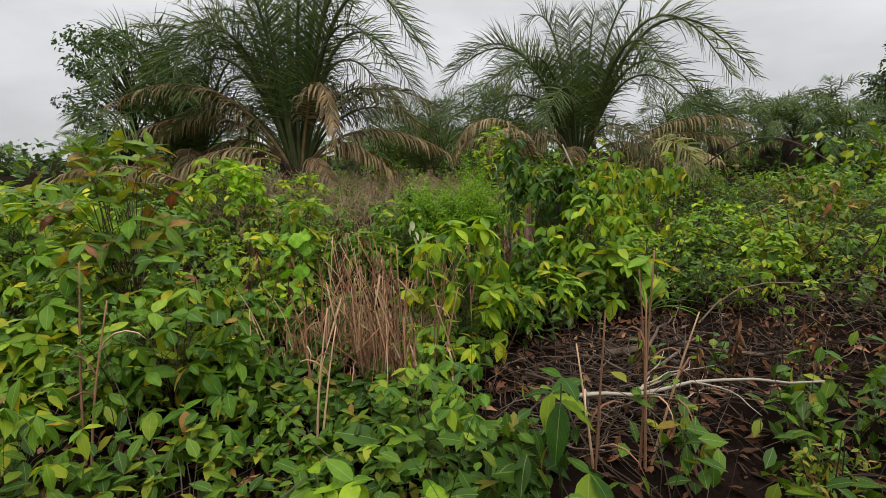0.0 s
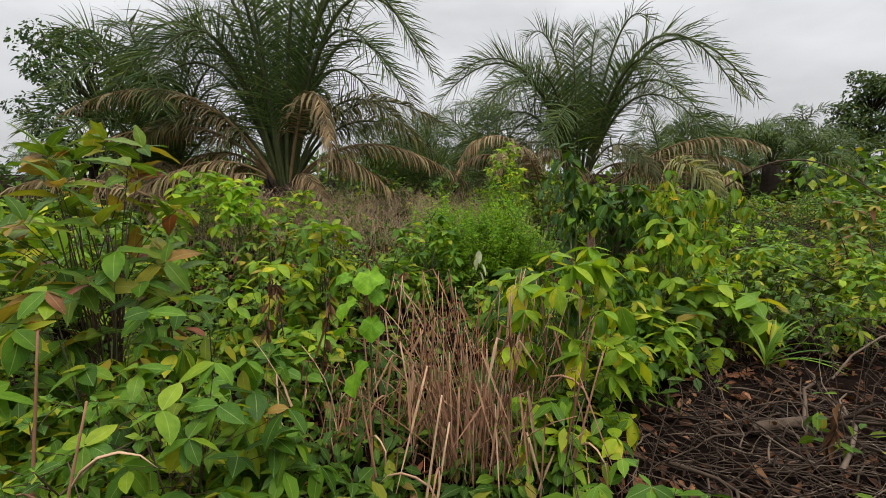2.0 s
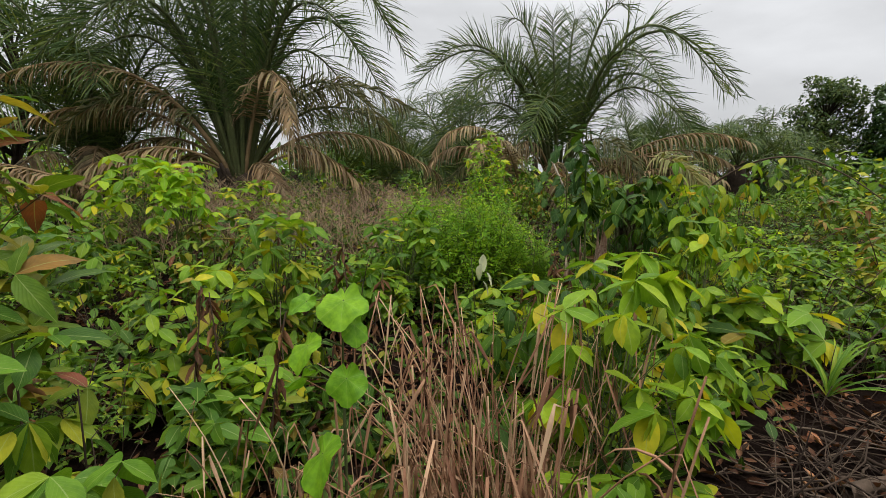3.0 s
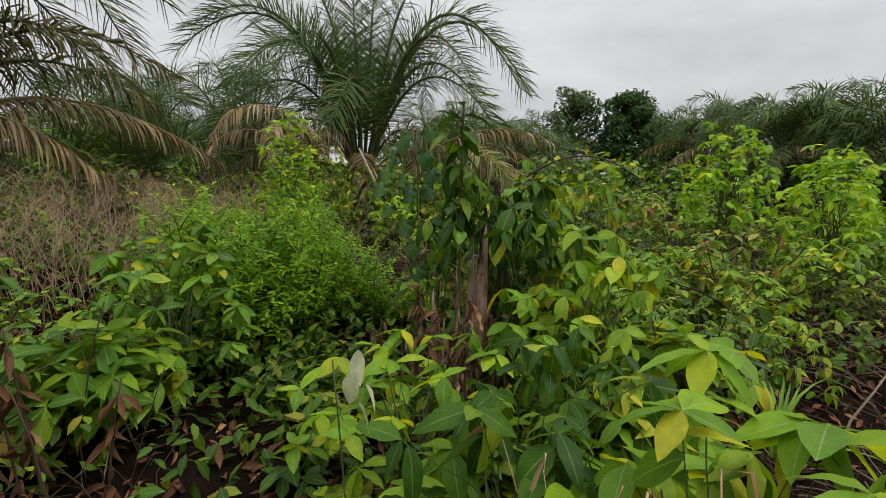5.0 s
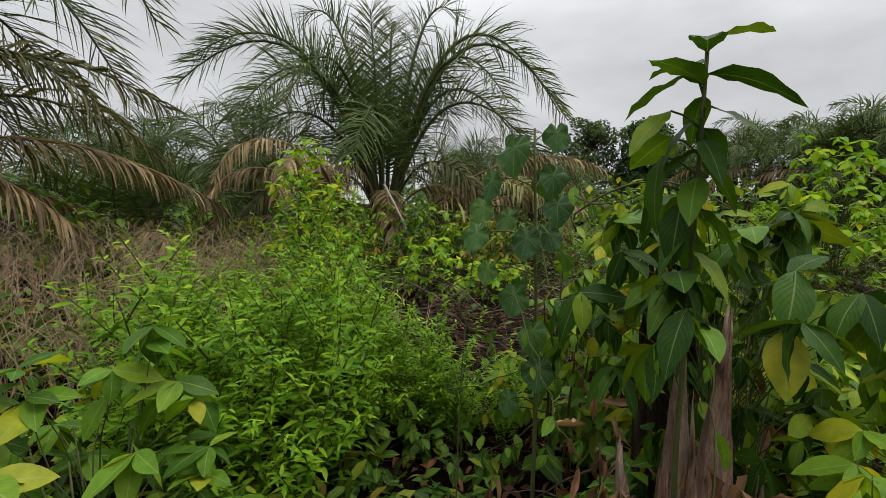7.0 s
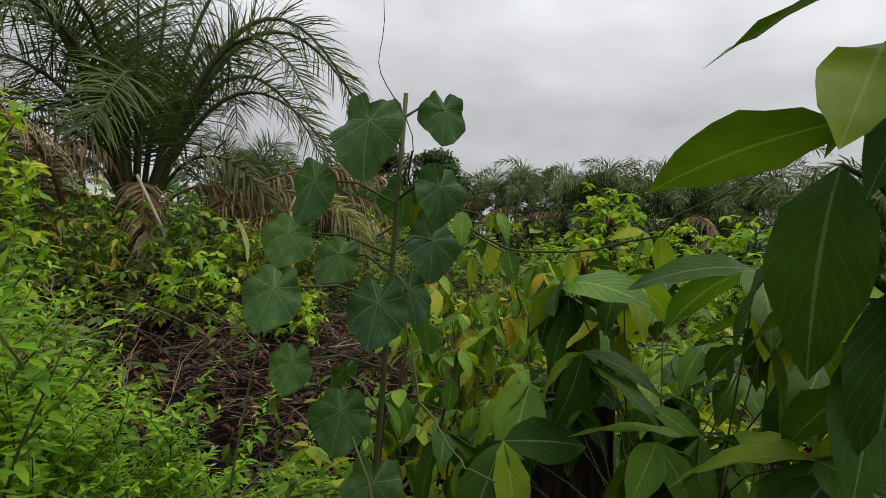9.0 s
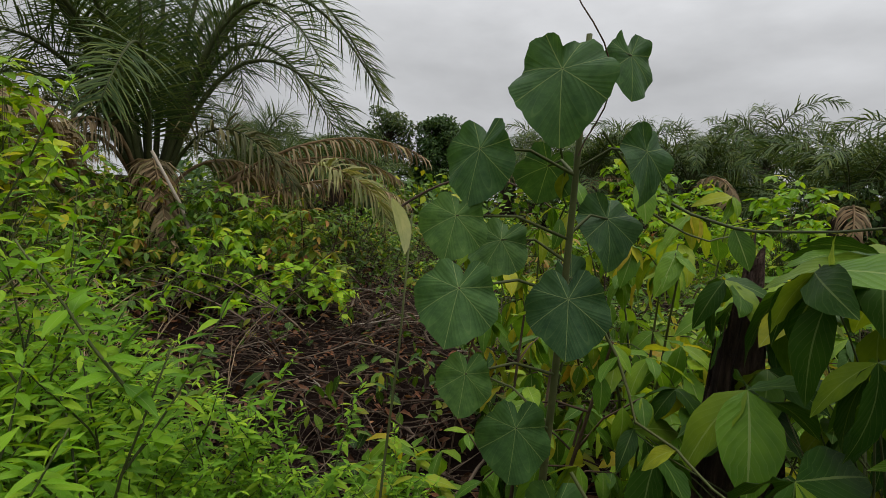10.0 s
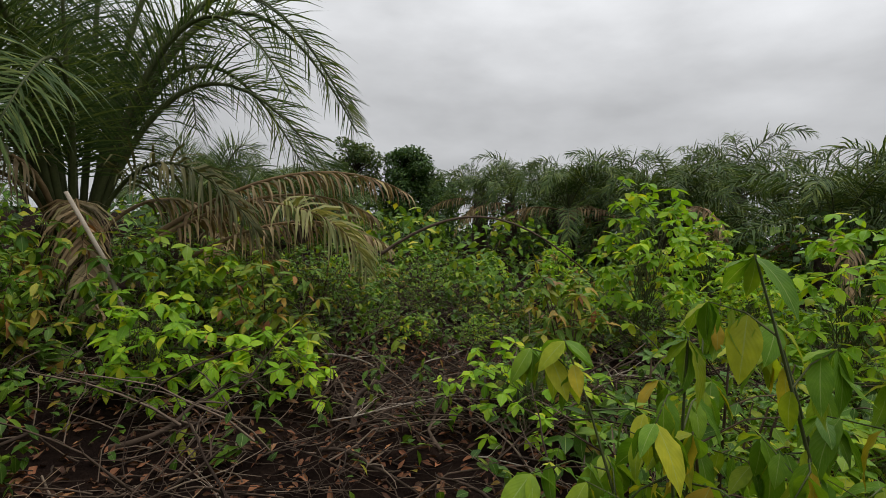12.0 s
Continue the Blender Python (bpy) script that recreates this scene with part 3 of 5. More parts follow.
def bend(p0, az, el0, length, droop, n=6, rng=None, wob=0.04):
    """Points of a stem that leaves p0 and bows over."""
    pts, p, e, a = [np.array(p0, float)], np.array(p0, float), el0, az
    for k in range(n - 1):
        p = p + length / (n - 1) * np.array([math.cos(a) * math.cos(e), math.sin(a) * math.cos(e), math.sin(e)])
        e -= droop / (n - 1)
        if rng is not None:
            a += rng.normal(0, wob * 3)
            e += rng.normal(0, wob)
        pts.append(p.copy())
    return np.array(pts)


def bush_parts(rng, H, stems=4, lean=0.3, L=0.13, branches=6, leaves=8, droop=-0.35, bare=0.25, twig=0.3, tip=5, radius=0.009):
    """Stem chunks and leaf matrices of a shrub with side twigs and a whorl at every tip."""
    ch, mats = [], []
    for s in range(stems):
        az = rng.random() * 6.283
        hs = H * (0.72 + 0.28 * rng.random()) if s else H
        pts = bend((0.04 * math.cos(az), 0.04 * math.sin(az), -0.05), az, 1.57 - lean * (0.3 + rng.random()), hs * 1.04, 0.25 * rng.normal(), 7, rng)
        ch.append(tube(pts, np.linspace(radius, radius * 0.35, 7), 4))
        runs = [(pts, bare + 0.25, leaves)]
        for k in range(branches):
            f = bare + (0.95 - bare) * (k + rng.random()) / branches
            p = np.array([np.interp(f, np.linspace(0, 1, 7), pts[:, j]) for j in range(3)])
            bp = bend(p, az + k * 2.4 + rng.normal(0, 0.3), 0.55 + 0.3 * rng.normal(), twig * H * (1.15 - 0.6 * f) * (0.7 + 0.6 * rng.random()), 0.8, 5, rng)
            ch.append(tube(bp[::2], np.linspace(radius * 0.45, radius * 0.2, 3), 3))
            runs.append((bp, 0.2, leaves))
        for rp, f0, nl in runs:
            ff = np.concatenate([f0 + (1 - f0) * rng.random(nl), np.full(tip, 0.995)])
            P = np.stack([np.interp(ff, np.linspace(0, 1, len(rp)), rp[:, j]) for j in range(3)], 1)
            n = len(ff)
            azs = rng.random() * 6 + np.arange(n) * 2.4 + rng.normal(0, 0.3, n)
            el = droop + rng.normal(0, 0.38, n)
            el[nl:] += 0.35
            size = L * (0.55 + 0.6 * rng.random(n)) * np.where(ff > 0.99, 0.85, 1.0)
            mats.append(frames(P, azs, el, rng.normal(0, 0.3, n), size))
    return ch, np.concatenate(mats)


def dome_parts(rng, H, wide=0.45, whorls=40, per=7, L=0.15, droop=-0.55, low=0.08, stems=5, radius=0.0045, peak=0.0, fine=True):
    """A rounded shrub: whorls of drooping leaves over a dome, borne on stems that fork from the base."""
    ch, mats = [], []
    for s in range(stems):
        am = s * 6.283 / stems + 0.4
        axis_pts = np.array([(0.04 * math.cos(am), 0.04 * math.sin(am), -0.04), (0.12 * wide * math.cos(am), 0.12 * wide * math.sin(am), 0.3 * H), (0.3 * wide * math.cos(am + 0.3), 0.3 * wide * math.sin(am + 0.3), 0.72 * H)])
        group = []
        for k in range(s, whorls, stems):
            f = (k + 0.5) / whorls
            a, u = k * 2.39996 + rng.normal(0, 0.2), 1 - f ** 0.8
            shell = 0.55 + 0.45 * rng.random() ** 0.5
            z = H * (low + (1 - low) * (u ** 0.75) * (0.85 + 0.15 * shell)) + peak * max(0, u - 0.8) * 5
            r = wide * math.sqrt(max(0.0, 1 - (0.95 * u) ** 2)) * shell * (0.8 + 0.4 * rng.random())
            p = np.array([r * math.cos(a), r * math.sin(a), z]) + rng.normal(0, 0.11, 3) * np.array([wide, wide, 0.35 * H])
            bz = min(0.55 * p[2], 0.7 * H) if group else -0.04
            b0 = np.array([np.interp(bz, axis_pts[:, 2], axis_pts[:, j]) for j in range(3)])
            m1 = b0 * 0.5 + p * 0.5 + np.array([-0.2 * p[0], -0.2 * p[1], 0.05 * H])
            t = np.linspace(0, 1, 6)[:, None]
            pts = (1 - t) ** 2 * b0 + 2 * t * (1 - t) * m1 + t ** 2 * p + rng.normal(0, 0.006, (6, 3))
            rb = radius * (0.55 if group else 1.0)
            if not group and fine:
                group_axis = tube(axis_pts, [radius * 1.1, radius * 0.9, radius * 0.5], 5)
            group.append(tube(pts, np.linspace(rb, radius * 0.25, 6), 4) if fine else tube(pts[::2], [rb, rb * 0.6, rb * 0.3], 3))
            n = per
            back = np.concatenate([np.zeros(n - 2), np.array([0.10, 0.2])])
            P = p[None] + (pts[4] - p)[None] * back[:, None] * 2
            az = np.arange(n) * 2.4 + rng.random() * 6
            out = np.cos(az - a) * (r / max(wide, 0.01))
            mats.append(frames(P, az, droop + 0.3 * u - 0.25 * out + rng.normal(0, 0.38, n), rng.normal(0, 0.35, n), L * (0.6 + 0.5 * rng.random(n))))
        ch.append(group + ([group_axis] if fine else []))
    return ch, np.concatenate(mats)


def dome_bush(name, x, y, label, category, seed, leafset, stem_mat=M_STEM, group="", limit=300, accent=None, **kw):
    rng = np.random.default_rng(seed)
    ch, mats = dome_parts(rng, **kw)
    ob = thing(name, at(x, y), label, category, group)
    k = 0
    for c in ch:
        stem = part("stem", mesh_of("stem", c, [stem_mat]), ob)
        for _ in range((len(c) - 1) * kw["per"]):
            use = accent if accent and k % 9 == 4 else leafset
            if k < limit:
                part("leaf", use[k % len(use)], stem, m=mats[k])
            k += 1
    return ob


def joined_bush(name, x, y, label, category, seed, tpls, mat, stem_mat=M_STEM, group="", **kw):
    """A shrub further off: its leaves are one mesh."""
    rng = np.random.default_rng(seed)
    ch, mats = dome_parts(rng, **kw)
    ob = thing(name, at(x, y), label, category, group)
    tagged(part("branching_stem", mesh_of("branching_stem", sum(ch, []), [stem_mat]), ob), kind="stuff")
    k = len(tpls)
    part("foliage", mesh_of("foliage", [spread_tpl(t, mats[i::k]) for i, t in enumerate(tpls)], [mat]), ob)
    return ob


def mass_dome(rng, tpls, leaf_material, stem_mat, **kw):
    ch, mats = dome_parts(rng, fine=False, **kw)
    k = len(tpls)
    return mesh_of("branching_stem", sum(ch, []), [stem_mat]), mesh_of("foliage", [spread_tpl(t, mats[i::k]) for i, t in enumerate(tpls)], [leaf_material])


def leaf_meshes(tpls, mat):
    return [mesh_of("leaf", [(*t, 0)], [mat]) for t in tpls]


def near_bush(name, x, y, label, category, seed, leafset, stem_mat=M_STEM, group="", limit=300, **kw):
    """A shrub whose leaves are pieces of their own."""
    rng = np.random.default_rng(seed)
    ch, mats = bush_parts(rng, **kw)
    ob = thing(name, at(x, y), label, category, group)
    per = len(ch) // kw["stems"]
    for k in range(kw["stems"]):
        part("stem", mesh_of("stem", ch[k * per:(k + 1) * per], [stem_mat]), ob)
    for k, m in enumerate(mats[:limit]):
        part("leaf", leafset[k % len(leafset)], ob, m=m)
    return ob


def mass_bush(rng, tpls, leaf_material, stem_mat, **kw):
    """Meshes of a shrub whose leaves are joined."""
    ch, mats = bush_parts(rng, **kw)
    k = len(tpls)
    return mesh_of("branching_stem", ch, [stem_mat]), mesh_of("foliage", [spread_tpl(t, mats[i::k]) for i, t in enumerate(tpls)], [leaf_material])


L_OVAL, L_LIGHT, L_RED = leaf_meshes(F_OVAL, M_LEAF), leaf_meshes(F_OVAL, M_LEAF_LIGHT), leaf_meshes(F_LONG, M_LEAF_RED)
L_YELLOW, L_GLOSSY = leaf_meshes(F_LONG, M_LEAF_YELLOW), leaf_meshes(F_LONG, M_LEAF_GLOSSY)
L_DEAD = leaf_meshes([leaf_tpl(6, 0.26, 0.5, 1.5, 0.5, 0.05), leaf_tpl(6, 0.22, -0.3, 1.7, 0.45, 0.05)], M_DEAD)

dome_bush("sapling", -2.4, 3.6, "tall sapling with broad leaves and reddish young shoots", "sapling", 31, L_RED, M_WOODY, H=1.8, wide=0.5, whorls=46, per=6, L=0.2, droop=0.3, low=0.3, stems=6, radius=0.007)
dome_bush("shrub", -2.2, 3.2, "shrub with broad green leaves under a sapling", "shrub", 30, L_OVAL, H=1.15, wide=0.5, whorls=38, per=7, L=0.16, accent=L_RED)
dome_bush("shrub", 0.1, 3.55, "bushy shrub with drooping light green leaves, some yellow", "shrub", 32, L_LIGHT, H=1.2, wide=0.46, whorls=42, per=7, L=0.16, droop=-0.75, low=0.12, accent=L_YELLOW)
dome_bush("shrub", -0.6, 6.35, "round shrub with dense drooping green leaves", "shrub", 33, L_OVAL, H=1.1, wide=0.42, whorls=42, per=7, L=0.135, droop=-0.6, accent=L_LIGHT)
near_bush("sapling", 2.58, 6.9, "sapling with long drooping yellow-green leaves", "sapling", 34, L_YELLOW, H=1.55, stems=5, lean=0.2, L=0.185, branches=6, leaves=4, droop=-1.05, twig=0.22, tip=5)
near_bush("sapling", 2.62, 6.4, "sapling with long drooping yellow-green leaves", "sapling", 35, L_YELLOW, H=1.62, stems=5, lean=0.22, L=0.185, branches=6, leaves=4, droop=-1.05, twig=0.22, tip=5)
dome_bush("shrub", -1.65, 2.75, "leafy shrub with dull green leaves on brown stems", "shrub", 36, L_OVAL, M_WOODY, H=0.85, wide=0.45, whorls=40, per=6, L=0.14, accent=L_RED)
dome_bush("shrub", 0.12, 4.15, "shrub with large glossy pointed leaves", "shrub", 37, L_GLOSSY, H=1.0, wide=0.44, whorls=44, per=6, L=0.15, droop=-0.6, accent=L_OVAL)
dome_bush("shrub", 0.22, 4.92, "low spreading shrub with broad yellow-green leaves", "shrub", 45, L_LIGHT, H=0.8, wide=0.55, whorls=44, per=6, L=0.14, accent=L_YELLOW)
dome_bush("sapling", -1.5, 5.15, "sapling with large yellow-green leaves", "sapling", 46, L_YELLOW, H=1.25, wide=0.28, whorls=34, per=6, L=0.17, droop=-0.3)
dome_bush("shrub", 0.85, 4.7, "spreading shrub with pointed dark green leaves", "shrub", 38, L_GLOSSY, H=0.8, wide=0.45, whorls=34, per=6, L=0.16)
dome_bush("shrub", -1.9, 4.9, "shrub with yellow-green leaves by dry stalks", "shrub", 39, L_LIGHT, H=0.9, wide=0.45, whorls=34, per=6, L=0.15, accent=L_RED)
joined_bush("shrub", 2.95, 10.8, "bright yellow-green shrub at the edge of bare soil", "shrub", 40, F_LONG, M_LEAF_BRIGHT, H=0.98, wide=0.42, whorls=46, per=7, L=0.14, droop=-0.3)
joined_bush("shrub", 3.65, 10.25, "low fresh green shrub at the edge of bare soil", "shrub", 41, F_OVAL, M_LEAF_BRIGHT, H=0.62, wide=0.5, whorls=46, per=7, L=0.13, droop=-0.3, low=0.12)
joined_bush("shrub", 4.6, 8.25, "low yellow-green shrub among dead branches", "shrub", 42, F_OVAL, M_LEAF_BRIGHT, H=0.74, wide=0.62, whorls=56, per=7, L=0.115, droop=-0.3, low=0.12)
joined_bush("sapling", -2.75, 6.9, "slender sapling with a round bright green crown", "sapling", 55, F_OVAL, M_LEAF_BRIGHT, H=1.42, wide=0.28, whorls=30, per=7, L=0.13, droop=-0.5, low=0.6, stems=2)
joined_bush("sapling", 0.98, 9.95, "tall leafy sapling with yellow-green crown", "sapling", 43, F_LONG, M_LEAF_LIGHT, H=1.98, wide=0.36, whorls=90, per=7, L=0.14, droop=-0.1, stems=6)
near_bush("seedling", 0.5, 2.0, "seedling with a few large drooping leaves", "seedling", 47, L_GLOSSY, H=0.78, stems=2, lean=0.3, L=0.2, branches=1, leaves=2, twig=0.2, tip=3)
near_bush("seedling", -0.35, 1.55, "seedling with broad pale green leaves", "seedling", 48, L_LIGHT, H=0.5, stems=3, lean=0.4, L=0.15, branches=2, leaves=2, twig=0.3, tip=3)
near_bush("seedling", 0.45, 1.25, "low seedling with small fresh green leaves", "seedling", 49, L_LIGHT, H=0.35, stems=4, lean=0.5, L=0.11, branches=3, leaves=2, twig=0.4, tip=4)

# shrubs further off, joined foliage
PROTO = {}
rng = np.random.default_rng(77)
for key, n, make, tpls, lm, sm, kw in [
    ("green", 4, mass_dome, T_OVAL, M_LEAF, M_STEM, dict(H=1.0, wide=0.5, whorls=44, per=7, L=0.13, low=0.15)),
    ("light", 4, mass_dome, T_OVAL, M_LEAF_LIGHT, M_STEM, dict(H=1.0, wide=0.48, whorls=44, per=7, L=0.14, low=0.2, droop=-0.45)),
    ("red", 2, mass_bush, T_LONG, M_LEAF_RED, M_WOODY, dict(H=1.05, stems=5, lean=0.3, L=0.15, branches=5, leaves=5, twig=0.3)),
    ("fine", 3, mass_bush, T_TINY, M_LEAF, M_WOODY, dict(H=1.05, stems=8, lean=0.45, L=0.065, branches=8, leaves=6, twig=0.34)),
    ("yellow", 2, mass_dome, T_LONG, M_LEAF_YELLOW, M_STEM, dict(H=1.0, wide=0.45, whorls=36, per=6, L=0.16, droop=-0.8)),
]:
    PROTO[key] = [make(rng, tpls, lm, sm, **kw) for _ in range(n)]
PROTO["tall"] = [mass_dome(rng, T_OVAL, M_LEAF_BRIGHT, M_STEM, H=1.0, wide=0.3, whorls=110, per=7, L=0.075, low=0.1, droop=-0.4) for _ in range(2)]
PROTO["sprout"] = [mass_dome(rng, T_LONG if v % 2 else T_OVAL, (M_LEAF_LIGHT, M_LEAF_YELLOW, M_LEAF, M_LEAF_LIGHT)[v], M_STEM, H=1.0, wide=0.42, whorls=16, per=6, L=0.3, low=0.3, droop=-0.3) for v in range(4)]
LABEL = {"sprout": "small sprouting shrub with broad fresh leaves", "tall": "tall bushy shrub with light green leaves", "green": "leafy green shrub in dense undergrowth", "light": "shrub with bright light green leaves", "red": "shrub with brown and reddish tinged leaves", "fine": "twiggy shrub with small dull green leaves", "yellow": "shrub with drooping yellow-green leaves"}


def bush(kind, x, y, h, rng, wide=1.0):
    st, fo = PROTO[kind][int(rng.integers(len(PROTO[kind])))]
    ob = thing("shrub", at(x, y), LABEL[kind], "shrub", "undergrowth shrubs", rz=rng.random() * 6.28)
    ob.scale = (h * wide, h * wide, h)
    part("branching_stem", st, ob)
    part("foliage", fo, ob)
    return ob


# the trodden line, bare patches
WALK = np.array([(METRES * r[1], METRES * r[2] * 0.98) for r in ROWS])
BARE = [(-0.95, 1.5, 0.4), (1.9, 3.6, 0.95), (1.2, 3.3, 0.5), (5.6, 9.2, 0.6), (6.3, 8.2, 0.5), (3.2, 9.3, 1.45), (2.2, 8.9, 0.8), (4.4, 9.5, 0.8), (0.8, 2.8, 0.5), (1.8, 7.6, 0.5)]


def off_path(x, y):
    d = 9.0
    for a, b in zip(WALK, WALK[1:]):
        ab = b - a
        t = np.clip(np.dot(np.array([x, y]) - a, ab) / (ab @ ab + 1e-9), 0, 1)
        d = min(d, float(np.hypot(*(a + t * ab - (x, y)))))
    return d


def bare(x, y, grow=0.0):
    return any(math.hypot(x - bx, y - by) < r + grow for bx, by, r in BARE)


rng = np.random.default_rng(101)
count = 0
taken = [(-2.45, 3.75), (0.1, 3.55), (-0.6, 6.35), (2.55, 6.9), (2.75, 6.35), (0.75, 5.6), (0.85, 6.2), (-0.45, 2.85), (0.4, 7.1), (0.98, 9.95), (2.95, 10.8), (3.65, 10.25), (4.6, 8.25), (3.4, 10.9), (2.4, 10.6), (4.1, 9.9), (5.2, 8.3)]
for k in range(2600):
    if count >= 190:
        break
    x, y = rng.uniform(-7.5, 12), rng.uniform(1.5, 15.5)
    d = off_path(x, y)
    if d < 0.75 or bare(x, y, 0.25) or any(math.hypot(x - a, y - b) < 0.5 for a, b in taken):
        continue
    if math.hypot(x + 3.7, y - 12.2) < 0.7 or math.hypot(x - 4.1, y - 14.4) < 0.6 or (-4.2 < x < 1.2 and 8.3 < y < 12.3 and rng.random() < 0.93):
        continue
    h = min(0.35 + 0.38 * d, 0.5 + 0.75 * rng.random() ** 1.4)
    if x > 4.5 and y < 12:
        h = 0.45 + 0.6 * rng.random() ** 1.3 + 0.04 * (x - 4.5)
    if x > 0.5 and y < 3.4:
        h = min(h, 0.34)
    if 4.6 < x < 8.5 and 6.5 < y < 11.5:
        h = 0.3 + 0.4 * rng.random()
    kind = rng.choice(["green", "light", "red", "fine", "yellow"], p=[0.30, 0.22, 0.12, 0.26, 0.10] if x < 4 else [0.24, 0.22, 0.18, 0.28, 0.08])
    bush(kind, x, y, h, rng, 1.1)
    taken.append((x, y))
    count += 1
for x, y, h, kind in [(2.25, 5.55, 0.7, "light"), (3.0, 5.9, 0.8, "light"), (3.5, 5.2, 0.75, "light"), (4.2, 6.2, 0.85, "light"), (3.1, 4.7, 0.6, "yellow"), (5.2, 5.4, 0.9, "light"), (8.0, 7.9, 2.4, "tall"), (6.7, 5.9, 1.95, "tall"), (6.4, 8.4, 1.35, "red"), (9.4, 6.6, 1.5, "tall"), (10.4, 9.9, 1.5, "tall"), (8.5, 10.8, 1.2, "green"), (6.0, 4.2, 1.3, "yellow"), (11.5, 7.4, 2.2, "tall"), (-3.9, 8.6, 1.5, "light"), (2.5, 12.9, 1.3, "green"), (3.3, 13.4, 1.2, "red"), (4.9, 13.9, 1.3, "fine"), (3.45, 11.75, 1.3, "green"), (5.6, 13.2, 1.1, "fine"), (6.6, 12.6, 1.0, "fine"), (4.6, 12.0, 0.8, "red"), (-2.6, 11.6, 0.8, "fine"), (-4.8, 11.4, 0.9, "fine"), (2.3, 11.9, 1.1, "red"), (1.7, 11.2, 1.1, "fine"), (-5.2, 6.2, 1.3, "green"), (-4.0, 4.8, 1.4, "light")]:
    bush(kind, x, y, h, rng)

rng = np.random.default_rng(171)
for k in range(24):
    a = radians(95 + 215 * k / 23)
    d = 7.5 + 6 * rng.random()
    bush(str(rng.choice(["green", "light", "fine"])), 1 + d * math.sin(a), 4 + d * math.cos(a), 0.8 + 0.6 * rng.random(), rng, 1.2)

rng = np.random.default_rng(151)
n = 0
while n < 28:
    w0 = WALK[int(rng.integers(len(WALK)))]
    x, y = w0[0] + rng.normal(0, 1.1), w0[1] + rng.normal(0, 1.1)
    d = off_path(x, y)
    if d < 0.6 or d > 1.8 or bare(x, y, 0.1) or y < 2.4 or math.hypot(x - 0.5, y - 7.3) < 0.9:
        continue
    bush("sprout", x, y, min(0.3 + 0.3 * d, 0.45 + 0.3 * rng.random()), rng)
    n += 1

# low creeping growth: too many leaves to count
rng = np.random.default_rng(202)
pos, az, el, ro, sz = [], [], [], [], []
for k in range(11600):
    if k >= 10000:
        w0 = WALK[int(rng.integers(len(WALK)))]
        x, y = w0[0] + rng.normal(0, 0.9), w0[1] + rng.normal(0, 0.9)
    elif k < 6000:
        x, y = rng.uniform(-6, 9), rng.uniform(-1, 14)
    else:
        x, y = rng.uniform(-16, 24), rng.uniform(-10, 28)
    patch = math.sin(2.3 * x + 1.1 * y) + math.sin(1.7 * y - 1.3 * x + 2) + 0.8 * math.sin(4.1 * x - 3.0 * y)
    keep = 0.12 if bare(x, y) else (1.0 if patch > -0.2 else 0.2)
    if rng.random() > keep:
        continue
    d = off_path(x, y)
    h = min(0.09 + 0.34 * d, 0.28 + 0.3 * rng.random())
    z0 = float(land(x, y))
    n = 9 if not 6000 <= k < 10000 else 6
    f = rng.random(n) ** 0.6
    lean_a, lean = rng.random() * 6.28, 0.5 * h * rng.random()
    P = np.stack([x + math.cos(lean_a) * lean * f + rng.normal(0, 0.03, n), y + math.sin(lean_a) * lean * f + rng.normal(0, 0.03, n), z0 + h * f], 1)
    pos.append(P), az.append(rng.random(n) * 6.283), el.append(rng.normal(-0.2, 0.6, n)), ro.append(rng.normal(0, 0.3, n))
    sz.append((0.06 + 0.05 * rng.random() + 0.04 * rng.random(n)) * (0.92 if not 6000 <= k < 10000 else 2.0))
mats = frames(np.concatenate(pos), np.concatenate(az), np.concatenate(el), np.concatenate(ro), np.concatenate(sz))
near = np.hypot(mats[:, 0, 3] - 1, mats[:, 1, 3] - 5.5) < 6.5
solo("creeping_undergrowth", mesh_of("creeping_undergrowth", [spread_tpl(t, mats[near][i::2]) for i, t in enumerate(T_SMALL)] + [spread_tpl(T_TINY[0], mats[~near])], [M_COVER]), "dense creeping green undergrowth covering the soil", "undergrowth", kind="stuff")

# leaf litter and twig litter
rng = np.random.default_rng(303)
n = 16000
x, y = rng.uniform(-4, 7, n), rng.uniform(0, 12, n)
mats = frames(np.stack([x, y, land(x, y) + 0.012 + 0.02 * rng.random(n)], 1), rng.random(n) * 6.283, rng.normal(0, 0.25, n), rng.normal(0, 0.5, n), 0.05 + 0.07 * rng.random(n))
solo("leaf_litter", mesh_of("leaf_litter", [spread_tpl(t, mats[i::2]) for i, t in enumerate(T_CURL)], [M_LITTER]), "rotting brown fallen leaves on dark soil", "leaf litter", kind="stuff")
ch = []
for k in range(3000):
    if k < 1900:
        bx, by, br = BARE[int(rng.integers(len(BARE)))]
        x, y = bx + rng.normal(0, br * 0.6), by + rng.normal(0, br * 0.6)
    else:
        x, y = rng.uniform(-4, 9), rng.uniform(0, 13)
    z = float(land(x, y)) + 0.015 + 0.06 * rng.random()
    pts = bend((x, y, z), rng.random() * 6.28, rng.normal(0.05, 0.16), 0.15 + 0.45 * rng.random(), rng.normal(0, 0.3), 5, rng, 0.09)
    r = 0.002 + 0.005 * rng.random() ** 2
    ch.append(tube(pts, np.linspace(r, r * 0.5, 5), 4))
solo("twig_litter", mesh_of("twig_litter", ch, [M_TWIG]), "tangle of thin dead twigs and roots on soil", "twigs", kind="stuff")

# ---- dry grass tuft ----


